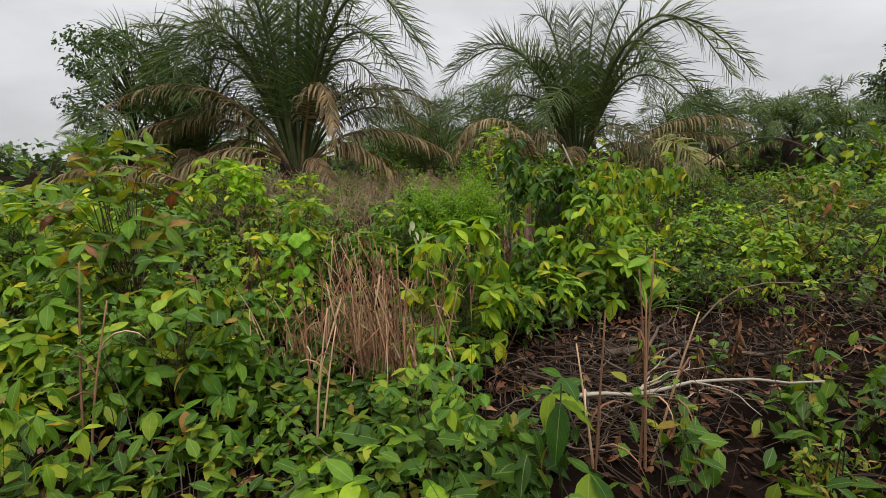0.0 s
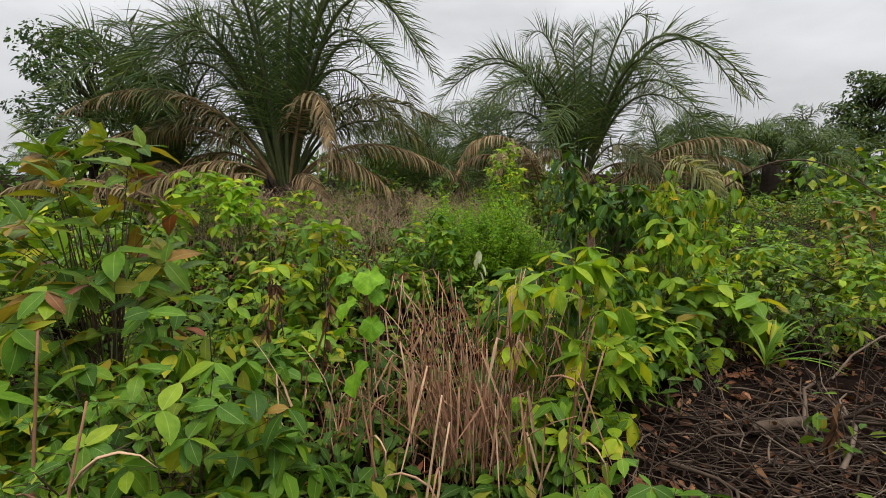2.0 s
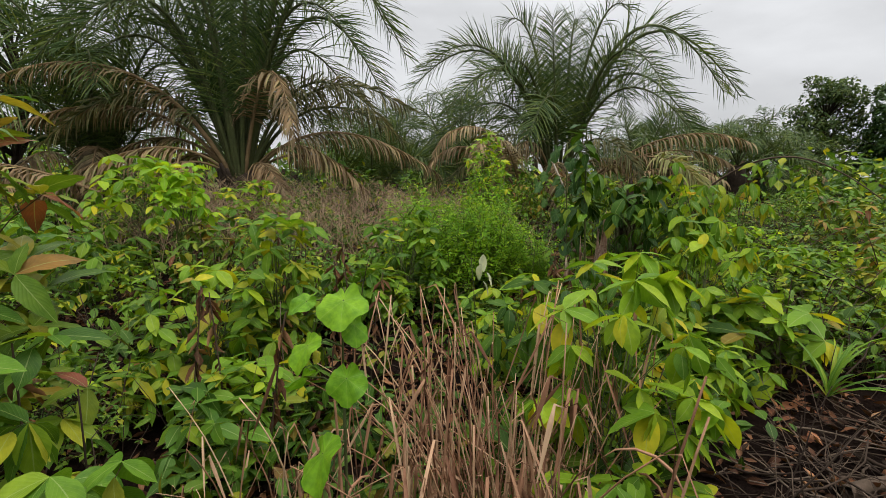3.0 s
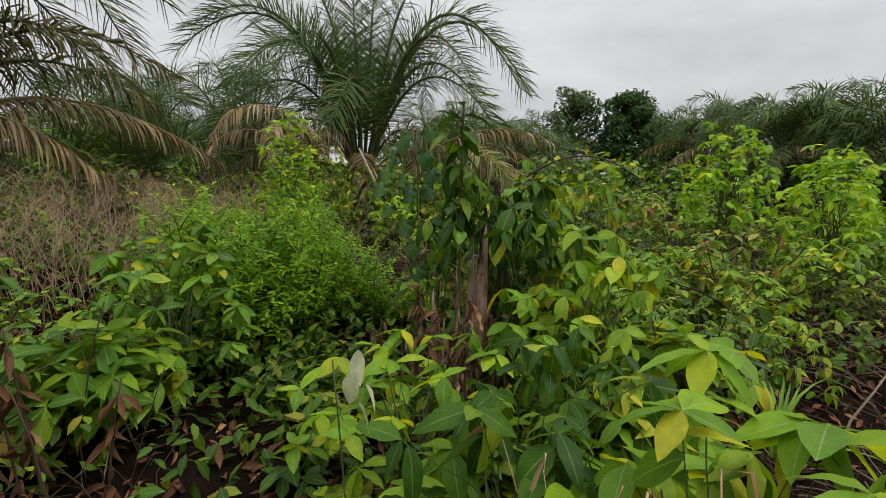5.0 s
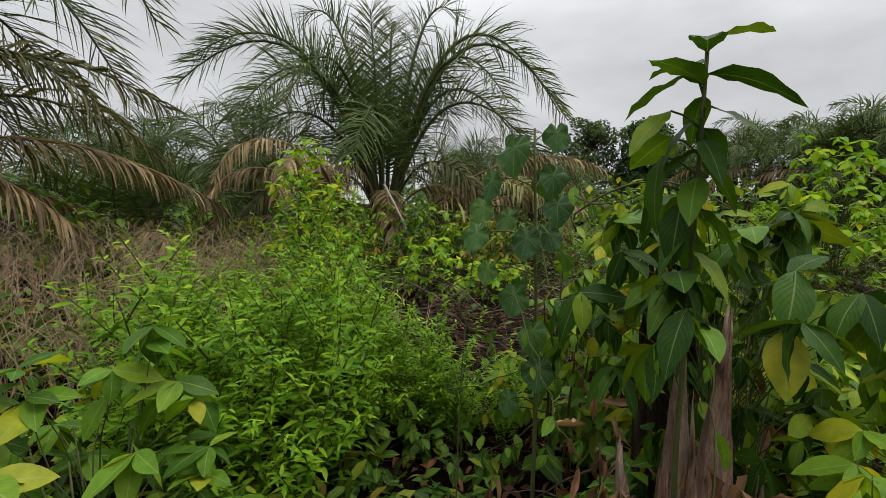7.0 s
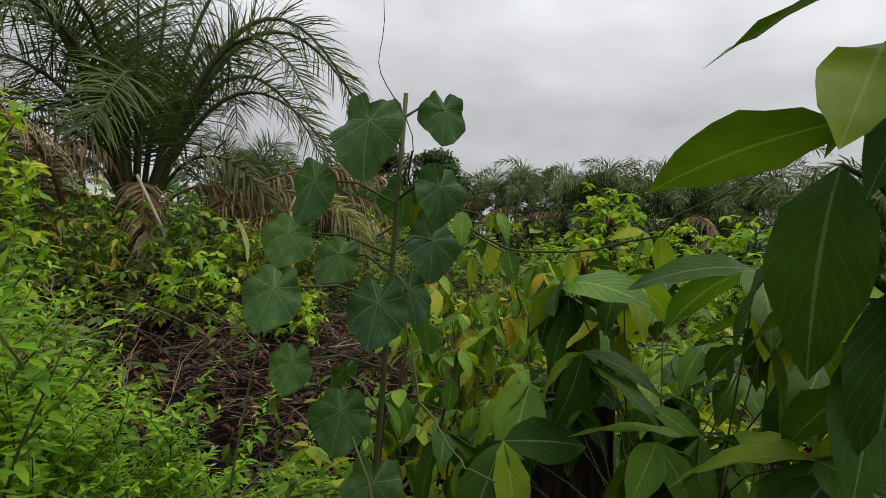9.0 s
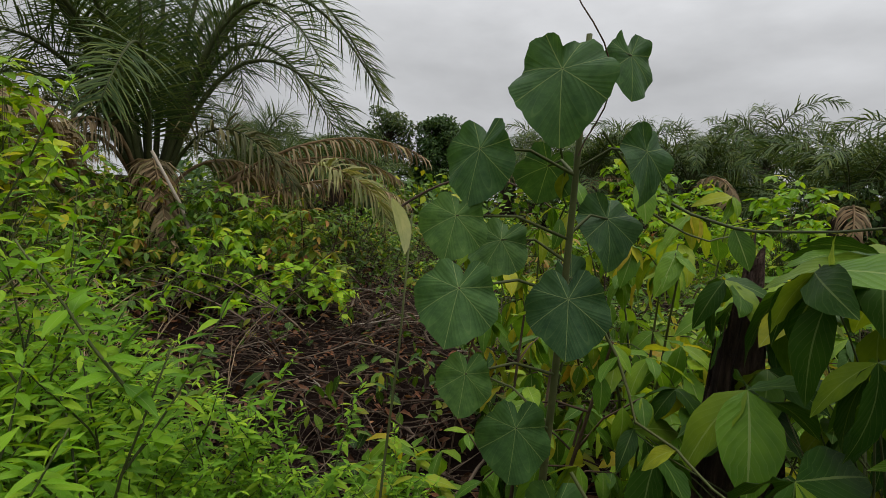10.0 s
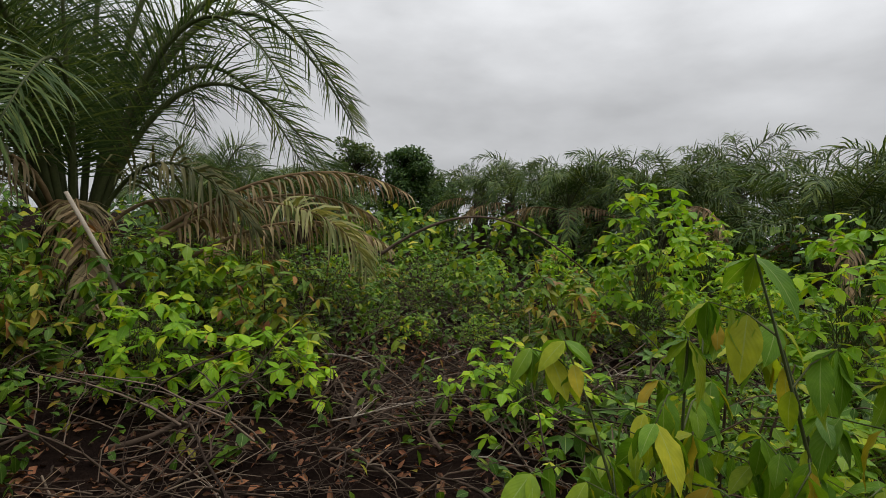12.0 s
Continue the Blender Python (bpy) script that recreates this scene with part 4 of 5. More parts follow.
def straw_tuft(x, y, seed, count, H, spread, label):
    rng = np.random.default_rng(seed)
    ob = thing("dry_grass_tuft", at(x, y), label, "grass tuft")
    for k in range(count):
        a = rng.random() * 6.283
        r0 = spread * 0.5 * math.sqrt(rng.random())
        h = H * (0.35 + 0.72 * rng.random())
        pts = bend((r0 * math.cos(a), r0 * math.sin(a), -0.03), a + rng.normal(0, 0.8), 1.57 - abs(rng.normal(0, 0.34)), h, rng.normal(0.15, 0.45), 7, rng, 0.035)
        w = 0.0022 + 0.003 * rng.random()
        ch = [tube(pts, np.linspace(w, w * 0.45, 7), 4)]
        for j in range(int(rng.integers(3, 7))):
            p = pts[int(rng.integers(2, 7))]
            az = rng.random() * 6.283
            o = np.array([math.cos(az), math.sin(az), 0.0])
            ln = 0.15 + 0.38 * rng.random()
            f = np.linspace(0, 1, 5)[:, None]
            bl = np.concatenate([p[None], p + o * (0.025 + 0.03 * rng.random()) + np.array([0, 0, 0.02]) + f * (o * 0.10 * abs(rng.normal()) + np.array([rng.normal(0, 0.05), rng.normal(0, 0.05), -ln]))])
            bl[:, 2] = np.maximum(bl[:, 2], 0.02)
            ch.append(ribbon(bl, np.array([0.0015, 0.004, 0.0062, 0.0055, 0.0035, 0.0008]) * (0.5 + 0.8 * rng.random()), 0, rng.random() * 6.28))
        part("stalk", mesh_of("stalk", ch, [M_STRAW]), ob)
    return ob


straw_tuft(-0.38, 3.4, 51, 120, 1.05, 0.5, "tuft of dry straw-brown grass stalks with bent blades")
straw_tuft(-1.25, 3.6, 52, 14, 0.8, 0.4, "thin group of dry grass stalks")

# ---- tall dry stalks, dead stalks ----


def dry_stalk(x, y, H, seed, label="tall dry straw-coloured grass stalk"):
    rng = np.random.default_rng(seed)
    ob = thing("dry_stalk", at(x, y), label, "stalk", "tall dry stalks")
    for k in range(2):
        pts = bend((0.03 * k, 0, -0.03), rng.random() * 6.28, 1.5 - 0.08 * k, H * (1 - 0.15 * k), 0.12, 8, rng, 0.012)
        part("stalk", mesh_of("stalk", [tube(pts, np.linspace(0.008, 0.0035, 8), 5)], [M_STRAW]), ob)
    for k in range(3):
        bl = bend(pts[3 + k], rng.random() * 6.28, 1.0, 0.3, 2.4, 6, rng, 0.05)
        part("blade", mesh_of("blade", [tube(bl, [0.003, 0.006, 0.006, 0.005, 0.003, 0.001], 3)], [M_STRAW]), ob)


for k, (x, y, H) in enumerate([(0.62, 1.85, 1.0), (0.98, 2.25, 1.2), (1.02, 2.28, 1.05), (-1.9, 2.3, 1.1), (-0.95, 3.15, 0.85), (-0.1, 3.0, 1.0), (-0.75, 2.55, 0.8)]):
    dry_stalk(x, y, H, 400 + k)


def dead_stalk(x, y, H, seed):
    rng = np.random.default_rng(seed)
    ob = thing("dead_weed", at(x, y), "dead weed with curled red-brown leaves on a dark stem", "weed", "dead weeds")
    pts = bend((0, 0, -0.03), rng.random() * 6.28, 1.52, H, 0.1, 8, rng, 0.02)
    stem = part("stem", mesh_of("stem", [tube(pts, np.linspace(0.006, 0.003, 8), 5)], [M_WOODY]), ob)
    n = 17
    f = 0.45 + 0.55 * rng.random(n)
    P = np.stack([np.interp(f, np.linspace(0, 1, 8), pts[:, j]) for j in range(3)], 1)
    for k, m in enumerate(frames(P, rng.random(n) * 6.28, rng.normal(-1.2, 0.25, n), rng.normal(0, 0.8, n), 0.05 + 0.06 * rng.random(n))):
        part("leaf", L_DEAD[k % 2], stem, m=m)


for k, (x, y, H) in enumerate([(-1.0, 4.95, 1.0), (-1.08, 5.05, 0.85), (-0.9, 4.98, 0.8), (-1.15, 4.85, 0.7), (-1.75, 4.1, 0.95), (-1.6, 4.2, 0.9), (-1.5, 5.6, 1.0), (0.55, 4.95, 0.9), (0.5, 5.1, 0.8), (-1.95, 3.35, 1.0), (-1.35, 3.9, 0.9), (0.35, 5.75, 0.6), (2.1, 7.2, 0.9), (0.55, 6.1, 0.55), (1.5, 2.7, 0.5), (1.8, 2.9, 0.6), (2.1, 2.6, 0.55), (2.4, 3.1, 0.6), (1.3, 3.1, 0.45), (2.7, 2.8, 0.6), (0.5, 5.5, 0.5), (0.6, 5.45, 0.8), (0.66, 5.62, 0.85), (0.72, 5.36, 0.7), (0.58, 5.7, 0.6), (0.78, 5.3, 0.55)]):
    dead_stalk(x, y, H, 450 + k)

# ---- bright feathery herbs ----
HERB = []
rng = np.random.default_rng(61)
for v in range(5):
    ch, mats = [], []
    pts = bend((0, 0, -0.03), rng.random() * 6.28, 1.5, 1.0, 0.25, 9, rng, 0.03)
    runs = [pts]
    for k in range(9):
        p = pts[2 + k % 6]
        runs.append(bend(p, k * 2.4, 0.95, 0.26 + 0.2 * rng.random(), 0.1, 6, rng, 0.04))
    for k, rp in enumerate(runs):
        ch.append(tube(rp, np.linspace(0.006 if k == 0 else 0.003, 0.0015, len(rp)), 4))
        n = 60 if k == 0 else 30
        f = 0.15 + 0.85 * np.arange(n) / n
        P = np.stack([np.interp(f, np.linspace(0, 1, len(rp)), rp[:, j]) for j in range(3)], 1)
        mats.append(frames(P, np.arange(n) * 2.4 + rng.normal(0, 0.3, n), rng.normal(0.25, 0.35, n), rng.normal(0, 0.3, n), (0.042 + 0.032 * rng.random(n)) * (1.25 - 0.5 * f)))
    HERB.append((mesh_of("stem", ch, [M_STEM]), mesh_of("foliage", [spread_tpl(T_THIN[0], np.concatenate(mats))], [M_HERB])))
rng = np.random.default_rng(62)
n = 0
while n < 112:
    x, y = rng.uniform(-0.55, 1.5), rng.uniform(6.55, 8.3)
    fringe = n >= 94
    if (((x - 1.02) / 0.34) ** 2 + ((y - 6.95) / 0.36) ** 2 > 1 if fringe else ((x - 0.42) / 1.05) ** 2 + ((y - 7.35) / 0.9) ** 2 > 1 or x > 1.08) or off_path(x, y) < 0.5:
        continue
    h = (0.36 if fringe else 0.58) + 0.26 * rng.random() + (0.12 + 0.22 * rng.random() if x < 0.1 + 0.33 * (y - 5.9) else 0.0)
    ob = thing("herb", at(x, y), "bright green feathery herb with narrow leaves", "herb", "herb patch", rz=rng.random() * 6.28)
    ob.scale = (h * 1.1, h * 1.1, h)
    st, fo = HERB[n % 5]
    tagged(part("stem", st, ob), kind="stuff")
    part("foliage", fo, ob)
    n += 1
for k, (x, y, h) in enumerate([(0.58, 7.56, 1.55), (0.42, 7.42, 1.35), (0.36, 7.7, 1.4), (0.5, 7.85, 1.45), (0.62, 7.35, 1.1)]):
    ob = thing("herb", at(x, y), "tall leafy green herb with lance-shaped leaves", "herb", "herb patch", rz=k * 1.7)
    ob.scale = (1.0, 1.0, h)
    st, fo = HERB[k % 5]
    tagged(part("stem", st, ob), kind="stuff")
    part("foliage", fo, ob)

# ---- broken stump with a climber over it ----
SX, SY = 0.90, 5.58
rng = np.random.default_rng(71)
stump = thing("stump", at(SX, SY), "broken weathered reddish-brown stump half hidden by a climber", "tree stump")


def splinter(px, py, h, r, lean_x, lean_y, seed, wood=M_STUMP):
    g = np.random.default_rng(seed)
    n, sides = 16, 16
    pts = [(px + lean_x * (k / n) ** 1.2, py + lean_y * (k / n) ** 1.2, -0.1 + (h + 0.1) * k / n) for k in range(n + 1)]
    rad = [r * (1.3 - 0.4 * k / n if k < 0.6 * n else 1.06 - 2.2 * (k / n - 0.6)) for k in range(n + 1)]
    v, t, uv, s = tube(pts, rad, sides, 0, 0.22, g)
    ridge = 1 + 0.3 * np.sin(np.tile(np.arange(sides), n + 1) * 2.4 + seed + 0.12 * np.repeat(np.arange(n + 1), sides))
    c = np.repeat(np.array(pts), sides, 0)
    v = c + (v - c) * ridge[:, None]
    v[-sides:, 2] += g.normal(0, 0.05, sides)
    v[-2 * sides:-sides, 2] += g.normal(0, 0.03, sides)
    return mesh_of("splinter", [(v, t, uv, s)], [wood])


for k, a in enumerate([(0.02, -0.08, 1.14, 0.042, 0.04, -0.03), (-0.1, 0.02, 0.80, 0.032, -0.10, 0.02), (0.10, 0.06, 0.86, 0.045, 0.05, 0.04), (-0.06, -0.17, 0.56, 0.035, -0.16, -0.06), (-0.2, 0.04, 0.46, 0.03, -0.14, 0.05), (0.0, -0.25, 0.36, 0.03, 0.04, -0.14), (-0.02, 0.0, 0.66, 0.045, -0.02, 0.0), (0.12, -0.1, 0.6, 0.035, 0.10, -0.05), (-0.14, -0.1, 0.62, 0.022, -0.08, -0.03), (-0.18, -0.16, 0.3, 0.028, -0.2, -0.1), (0.06, 0.0, 1.0, 0.03, 0.0, 0.02), (-0.26, -0.02, 0.26, 0.025, -0.16, 0.0), (-0.05, -0.1, 0.9, 0.02, -0.12, -0.06), (0.16, 0.0, 0.7, 0.03, 0.08, 0.0)]):
    part("splinter", splinter(*a, 80 + k), stump, "split bark-stripped wood")
post = thing("post_stump", at(1.42, 5.98), "dark rotting post-like stump with fibrous bark", "tree stump")
for k, a in enumerate([(0.0, 0.0, 1.36, 0.085, 0.0, 0.0), (-0.05, 0.03, 1.22, 0.04, -0.02, 0.0), (0.03, -0.06, 1.28, 0.04, 0.0, -0.02), (0.06, 0.04, 1.1, 0.04, 0.03, 0.02)]):
    part("split_wood", splinter(*a, 180 + k, M_ROTTEN), post)
for k in range(26):
    a, r0 = rng.random() * 6.28, 0.1 + 0.14 * rng.random()
    pts = bend((r0 * math.cos(a), r0 * math.sin(a), 0.25 + 0.5 * rng.random()), a + rng.normal(0, 0.4), -0.6 - 0.6 * rng.random(), 0.2 + 0.3 * rng.random(), 0.5, 6, rng, 0.1)
    part("root_fibre", mesh_of("root_fibre", [tube(pts, np.linspace(0.006, 0.002, 6), 4)], [M_TWIG]), stump)

M_WITHERED = leaf_mat("withered_brown_leaf", [(0.0, (0.13, 0.060, 0.038)), (0.5, (0.26, 0.135, 0.088)), (1.0, (0.42, 0.27, 0.19))], 0.75, 0.15, 0.2, 7.0, 0.3)
L_WITHERED = leaf_meshes([leaf_tpl(7, 0.24, 0.6, 1.8, 0.55, 0.06), leaf_tpl(7, 0.20, -0.4, 2.0, 0.4, 0.07), leaf_tpl(7, 0.30, 0.9, 1.3, 0.6, 0.08)], M_WITHERED)
n = 36
a = rng.uniform(2.2, 5.6, n)
r0 = 0.14 + 0.14 * rng.random(n)
withered = frames(np.stack([r0 * np.cos(a) - 0.06, r0 * np.sin(a), 0.2 + 0.65 * rng.random(n)], 1), a + rng.normal(0, 0.5, n), rng.normal(-1.0, 0.5, n), rng.normal(0, 1.0, n), 0.06 + 0.10 * rng.random(n))
for k, m in enumerate(withered):
    part("dead_leaf", L_WITHERED[k % 3], stump, "curled brown dead leaf", m=m)
n = 30
a = rng.uniform(2.0, 5.2, n)
r0 = 0.1 + 0.32 * rng.random(n)
withered = frames(np.stack([r0 * np.cos(a), r0 * np.sin(a), 0.25 + 0.65 * rng.random(n)], 1), a + rng.normal(0, 0.5, n), rng.normal(-1.0, 0.5, n), rng.normal(0, 1.0, n), 0.06 + 0.09 * rng.random(n))
for k, m in enumerate(withered):
    part("dead_leaf", L_WITHERED[k % 3], post, "curled brown dead leaf", m=m)
dome_bush("climber", 1.22, 5.66, "climbing plant with large glossy dark green leaves over the stump", "climbing plant", 72, L_GLOSSY, H=1.5, wide=0.5, whorls=44, per=7, L=0.165, droop=-0.6, low=0.66, stems=6, accent=L_OVAL)
dome_bush("shrub", 1.0, 5.02, "vine-like shrub with rounded yellow-green leaves below the stump", "shrub", 74, L_LIGHT, H=0.92, wide=0.36, whorls=26, per=6, L=0.14, droop=-0.8, accent=L_YELLOW)
joined_bush("shrub", 0.5, 5.35, "low tangle of dull green leaves at the foot of the stump", "shrub", 75, F_OVAL, M_LEAF, H=0.4, wide=0.24, whorls=22, per=6, L=0.1)
joined_bush("shrub", 1.32, 5.62, "dark leafy growth behind the stump", "shrub", 73, F_LONG, M_LEAF_GLOSSY, H=1.15, wide=0.36, whorls=50, per=7, L=0.12, droop=-0.9)
whorl = thing("climber_shoot", at(0.80, 5.48), "upright leafy shoot with a whorl of broad leaves", "climbing plant")
pts = np.array([(0.08, 0.08, 0.2), (0.02, 0.04, 0.8), (-0.02, 0.0, 1.2), (-0.05, -0.03, 1.6), (-0.07, -0.05, 1.86)])
part("stem", mesh_of("stem", [tube(pts, np.linspace(0.009, 0.005, 5), 6)], [M_STEM]), whorl)
n = 20
f = 0.55 + 0.45 * np.arange(n) / (n - 1)
P = np.stack([np.interp(f, np.linspace(0, 1, 5), pts[:, j]) for j in range(3)], 1)
for k, m in enumerate(frames(P, np.arange(n) * 2.3, np.where(f > 0.9, 0.35, -0.5) + rng.normal(0, 0.15, n), rng.normal(0, 0.15, n), np.where(f > 0.9, 0.19, 0.14) + 0.02 * rng.random(n))):
    part("leaf", L_GLOSSY[k % 2], whorl, m=m)
foot = np.array(at(0.80, 5.48))
for x, y, z, az, el, roll, size in [(0.71, 5.45, 1.66, 93, -8, 0.25, 0.21), (0.74, 5.52, 1.52, 58, -4, -0.5, 0.22), (0.70, 5.52, 1.47, 150, -75, 0.1, 0.20), (0.70, 5.50, 1.58, 170, -30, 0.2, 0.16), (0.76, 5.55, 1.40, 110, -60, -0.2, 0.17), (0.72, 5.47, 1.36, 190, -65, 0.2, 0.17)]:
    base = np.array([x, y, z]) - foot
    from_z = base[2] - 0.05
    joint = np.array([np.interp(from_z, pts[:, 2], pts[:, 0]), np.interp(from_z, pts[:, 2], pts[:, 1]), from_z])
    stalk = part("leaf_stalk", mesh_of("leaf_stalk", [tube([joint, (joint + base) / 2 + np.array([0, 0, 0.01]), base], [0.004, 0.003, 0.0025], 5)], [M_STEM]), whorl)
    part("leaf", L_GLOSSY[1], stalk, m=frames([base], [radians(az)], [radians(el)], [roll], [size])[0])
dome_bush("shrub", 1.55, 5.1, "leafy shrub with hanging yellow-green leaves beside the stump", "shrub", 44, L_LIGHT, H=1.15, wide=0.42, whorls=38, per=7, L=0.15, droop=-0.85, low=0.25, accent=L_YELLOW)
near_bush("shrub", 1.34, 6.5, "slender shrub with thin dark stems and a few yellowing leaves", "shrub", 53, L_OVAL, M_WOODY, H=1.2, stems=6, lean=0.2, L=0.11, branches=5, leaves=4, droop=-1.0, twig=0.2, tip=4)
dome_bush("shrub", 1.75, 5.95, "shrub with bright yellow-green leaves", "shrub", 54, L_YELLOW, H=1.25, wide=0.45, whorls=38, per=6, L=0.16, droop=-0.5)

# ---- plant with large lobed leaves ----


def lobed_tpl(seed, rings=5, sides=44):
    """A broad, shallowly lobed leaf about 1 wide, notched where the stalk joins at the origin, its tip along +y."""
    g = np.random.default_rng(seed)
    lop, p2 = g.normal(0, 0.12), g.random() * 6
    v, uv = [(0, 0, 0.0)], [(0.5, 0.5)]
    for r in range(1, rings + 1):
        q = r / rings
        for k in range(sides):
            th = 2 * math.pi * k / sides
            rad = 0.47 + 0.13 * math.cos(th) + 0.024 * math.cos(5 * th + lop) + 0.022 * math.cos(3 * th + p2) + 0.012 * math.sin(7 * th + 2 * p2) + 0.04 * math.exp(-(min(th, 2 * math.pi - th) / 0.22) ** 2) + 0.010 * math.sin(17 * th + p2)
            back = abs(th - math.pi)
            if back < 0.3:
                rad *= 0.55 + 0.45 * (back / 0.3) ** 0.7
            px, py = math.sin(th) * rad * q * 0.95, math.cos(th) * rad * q * 1.04
            z = -0.20 * px * px - 0.28 * py * abs(py) + 0.075 * q * q * math.sin(3 * th + p2) + 0.035 * q * q * math.sin(7 * th + 2 * p2) + 0.05 * abs(px)
            v.append((px, py, z))
            uv.append((0.5 + px, 0.5 + py))
    t = [(0, 1 + (k + 1) % sides, 1 + k) for k in range(sides)]
    for r in range(rings - 1):
        for k in range(sides):
            a, b = 1 + r * sides + k, 1 + r * sides + (k + 1) % sides
            t += [(b, b + sides, a), (b + sides, a + sides, a)]
    return np.array(v, float), np.array(t), np.array(uv, float)


LOBED = [mesh_of("leaf", [(*lobed_tpl(k), 0)], [M_LEAF_ROUND]) for k in (1, 2, 3, 6)]
LOBED_LIGHT = [mesh_of("leaf", [(*lobed_tpl(k), 0)], [M_LEAF_ROUND_LIGHT]) for k in (4, 5)]


def lobed_plant(x, y, H, lean, leaves, label, mesh, thick=0.011):
    """leaves: where the stalk joins the blade (beside the stem's foot, and height), width of the blade, azimuth and slope of its tip in degrees."""
    ob = thing("lobed_plant", at(x, y), label, "plant", "large-leaved plants")
    g = np.random.default_rng(int(1000 * H))
    f = np.linspace(0, 1, 9)
    pts = np.stack([lean[0] * f + 0.012 * np.sin(5 * f), lean[1] * f + 0.012 * np.cos(4 * f) - 0.012, -0.05 + (H + 0.05) * f], 1)
    part("stem", mesh_of("stem", [tube(pts, np.linspace(thick, thick * 0.45, 9), 7)], [M_STEM]), ob)
    for k, (dx, dy, z, size, az, slope) in enumerate(leaves):
        z0 = min(z - 0.03, H)
        p0 = np.array([np.interp(z0, pts[:, 2], pts[:, 0]), np.interp(z0, pts[:, 2], pts[:, 1]), z0])
        p1 = np.array([dx, dy, z])
        m = frames([p1], [radians(az)], [radians(slope)], [g.normal(0, 0.3)], [size])[0]
        mid = (p0 + p1) / 2 + np.array([0, 0, 0.02])
        stalk = part("leaf_stalk", mesh_of("leaf_stalk", [tube([p0, mid, p1], [0.0032, 0.0026, 0.002], 5)], [M_STEM]), ob)
        part("leaf", mesh[k % len(mesh)], stalk, m=m)
    return ob


lobed_plant(0.98, 6.30, 1.74, (-0.07, -0.05), [
    (-0.18, -0.07, 1.66, 0.166, 205, -66), (-0.01, -0.12, 1.72, 0.118, 230, -72), (-0.2, 0.05, 1.54, 0.142, 180, -70), (-0.24, 0.06, 1.43, 0.115, 190, -62), (-0.08, -0.18, 1.55, 0.123, 250, -78),
    (-0.31, 0, 1.33, 0.129, 195, -55), (-0.14, -0.1, 1.31, 0.141, 205, -58), (-0.12, 0.04, 1.39, 0.120, 170, -48), (0.02, -0.1, 1.44, 0.137, 230, -62), (0.03, -0.04, 1.32, 0.129, 260, -60),
    (-0.24, 0.02, 1.18, 0.097, 200, -60), (-0.14, -0.03, 1.07, 0.136, 200, -66), (-0.1, -0.1, 0.93, 0.142, 215, -70), (-0.2, 0.04, 0.88, 0.111, 185, -62), (-0.05, -0.08, 0.76, 0.142, 220, -60),
    (0.1, 0.06, 1.54, 0.142, 40, -50), (0.12, -0.02, 1.24, 0.142, 350, -55), (0.02, 0.14, 1.08, 0.133, 80, -55), (-0.12, 0.02, 0.61, 0.111, 190, -60)],
    "tall plant with large lobed dull green leaves on a straight stem", LOBED)
lobed_plant(-0.98, 3.24, 1.12, (0.04, 0.0), [
    (0.03, -0.06, 1.09, 0.15, 265, -32), (-0.08, -0.02, 1.08, 0.10, 180, -22), (0.06, -0.07, 1.02, 0.10, 290, -50), (-0.07, -0.09, 0.97, 0.12, 235, -40), (0.04, -0.12, 0.88, 0.12, 270, -58), (-0.03, -0.13, 0.66, 0.17, 255, -30), (-0.10, 0.02, 0.83, 0.11, 160, -37)],
    "young plant with rounded bright green leaves among dry grass", LOBED_LIGHT, 0.007)

# a twining tendril above the lobed plant
pts = np.stack([0.90 + 0.03 * np.sin(np.linspace(0, 9, 14)) + np.linspace(0, -0.14, 14), 6.2 + 0.03 * np.cos(np.linspace(0, 8, 14)), np.linspace(1.45, 1.78, 14)], 1)
solo("tendril", mesh_of("tendril", [tube(pts, np.linspace(0.0014, 0.0008, 14), 4)], [M_WOODY]), "thin brown vine tendril twining above a plant", "vine")

# ---- bladed grass clump ----


def blade_clump(x, y, seed, n=16, L=0.45):
    g = np.random.default_rng(seed)
    ob = thing("grass_clump", at(x, y, 0.15), "clump of narrow arching pale green blades", "grass")
    for k in range(n):
        pts = bend((0, 0, 0), g.random() * 6.28, 1.0 + 0.3 * g.normal(), L * (0.7 + 0.6 * g.random()), 1.3, 7, g, 0.03)
        d = np.gradient(pts, axis=0)
        sd = np.cross(d, [0, 0, 1.0])
        sd /= np.linalg.norm(sd, axis=1)[:, None] + 1e-9
        w = np.array([0.004, 0.009, 0.011, 0.010, 0.008, 0.005, 0.0008])[:, None]
        v = np.concatenate([pts - sd * w, pts - np.array([0, 0, 0.004])[None], pts + sd * w])
        t = [(a + o, a + 1 + o, a + 8 + o) for a in range(6) for o in (0, 7)] + [(a + o, a + 8 + o, a + 7 + o) for a in range(6) for o in (0, 7)]
        uv = np.stack([np.repeat([0.2, 0.5, 0.8], 7), np.tile(np.linspace(0, 1, 7), 3)], 1)
        part("blade", mesh_of("blade", [(v, np.array(t), uv, 0)], [M_LEAF]), ob)


blade_clump(1.8, 4.2, 91)
blade_clump(-2.6, 7.2, 92, 14, 0.5)

# ---- fallen branches on the bare soil ----


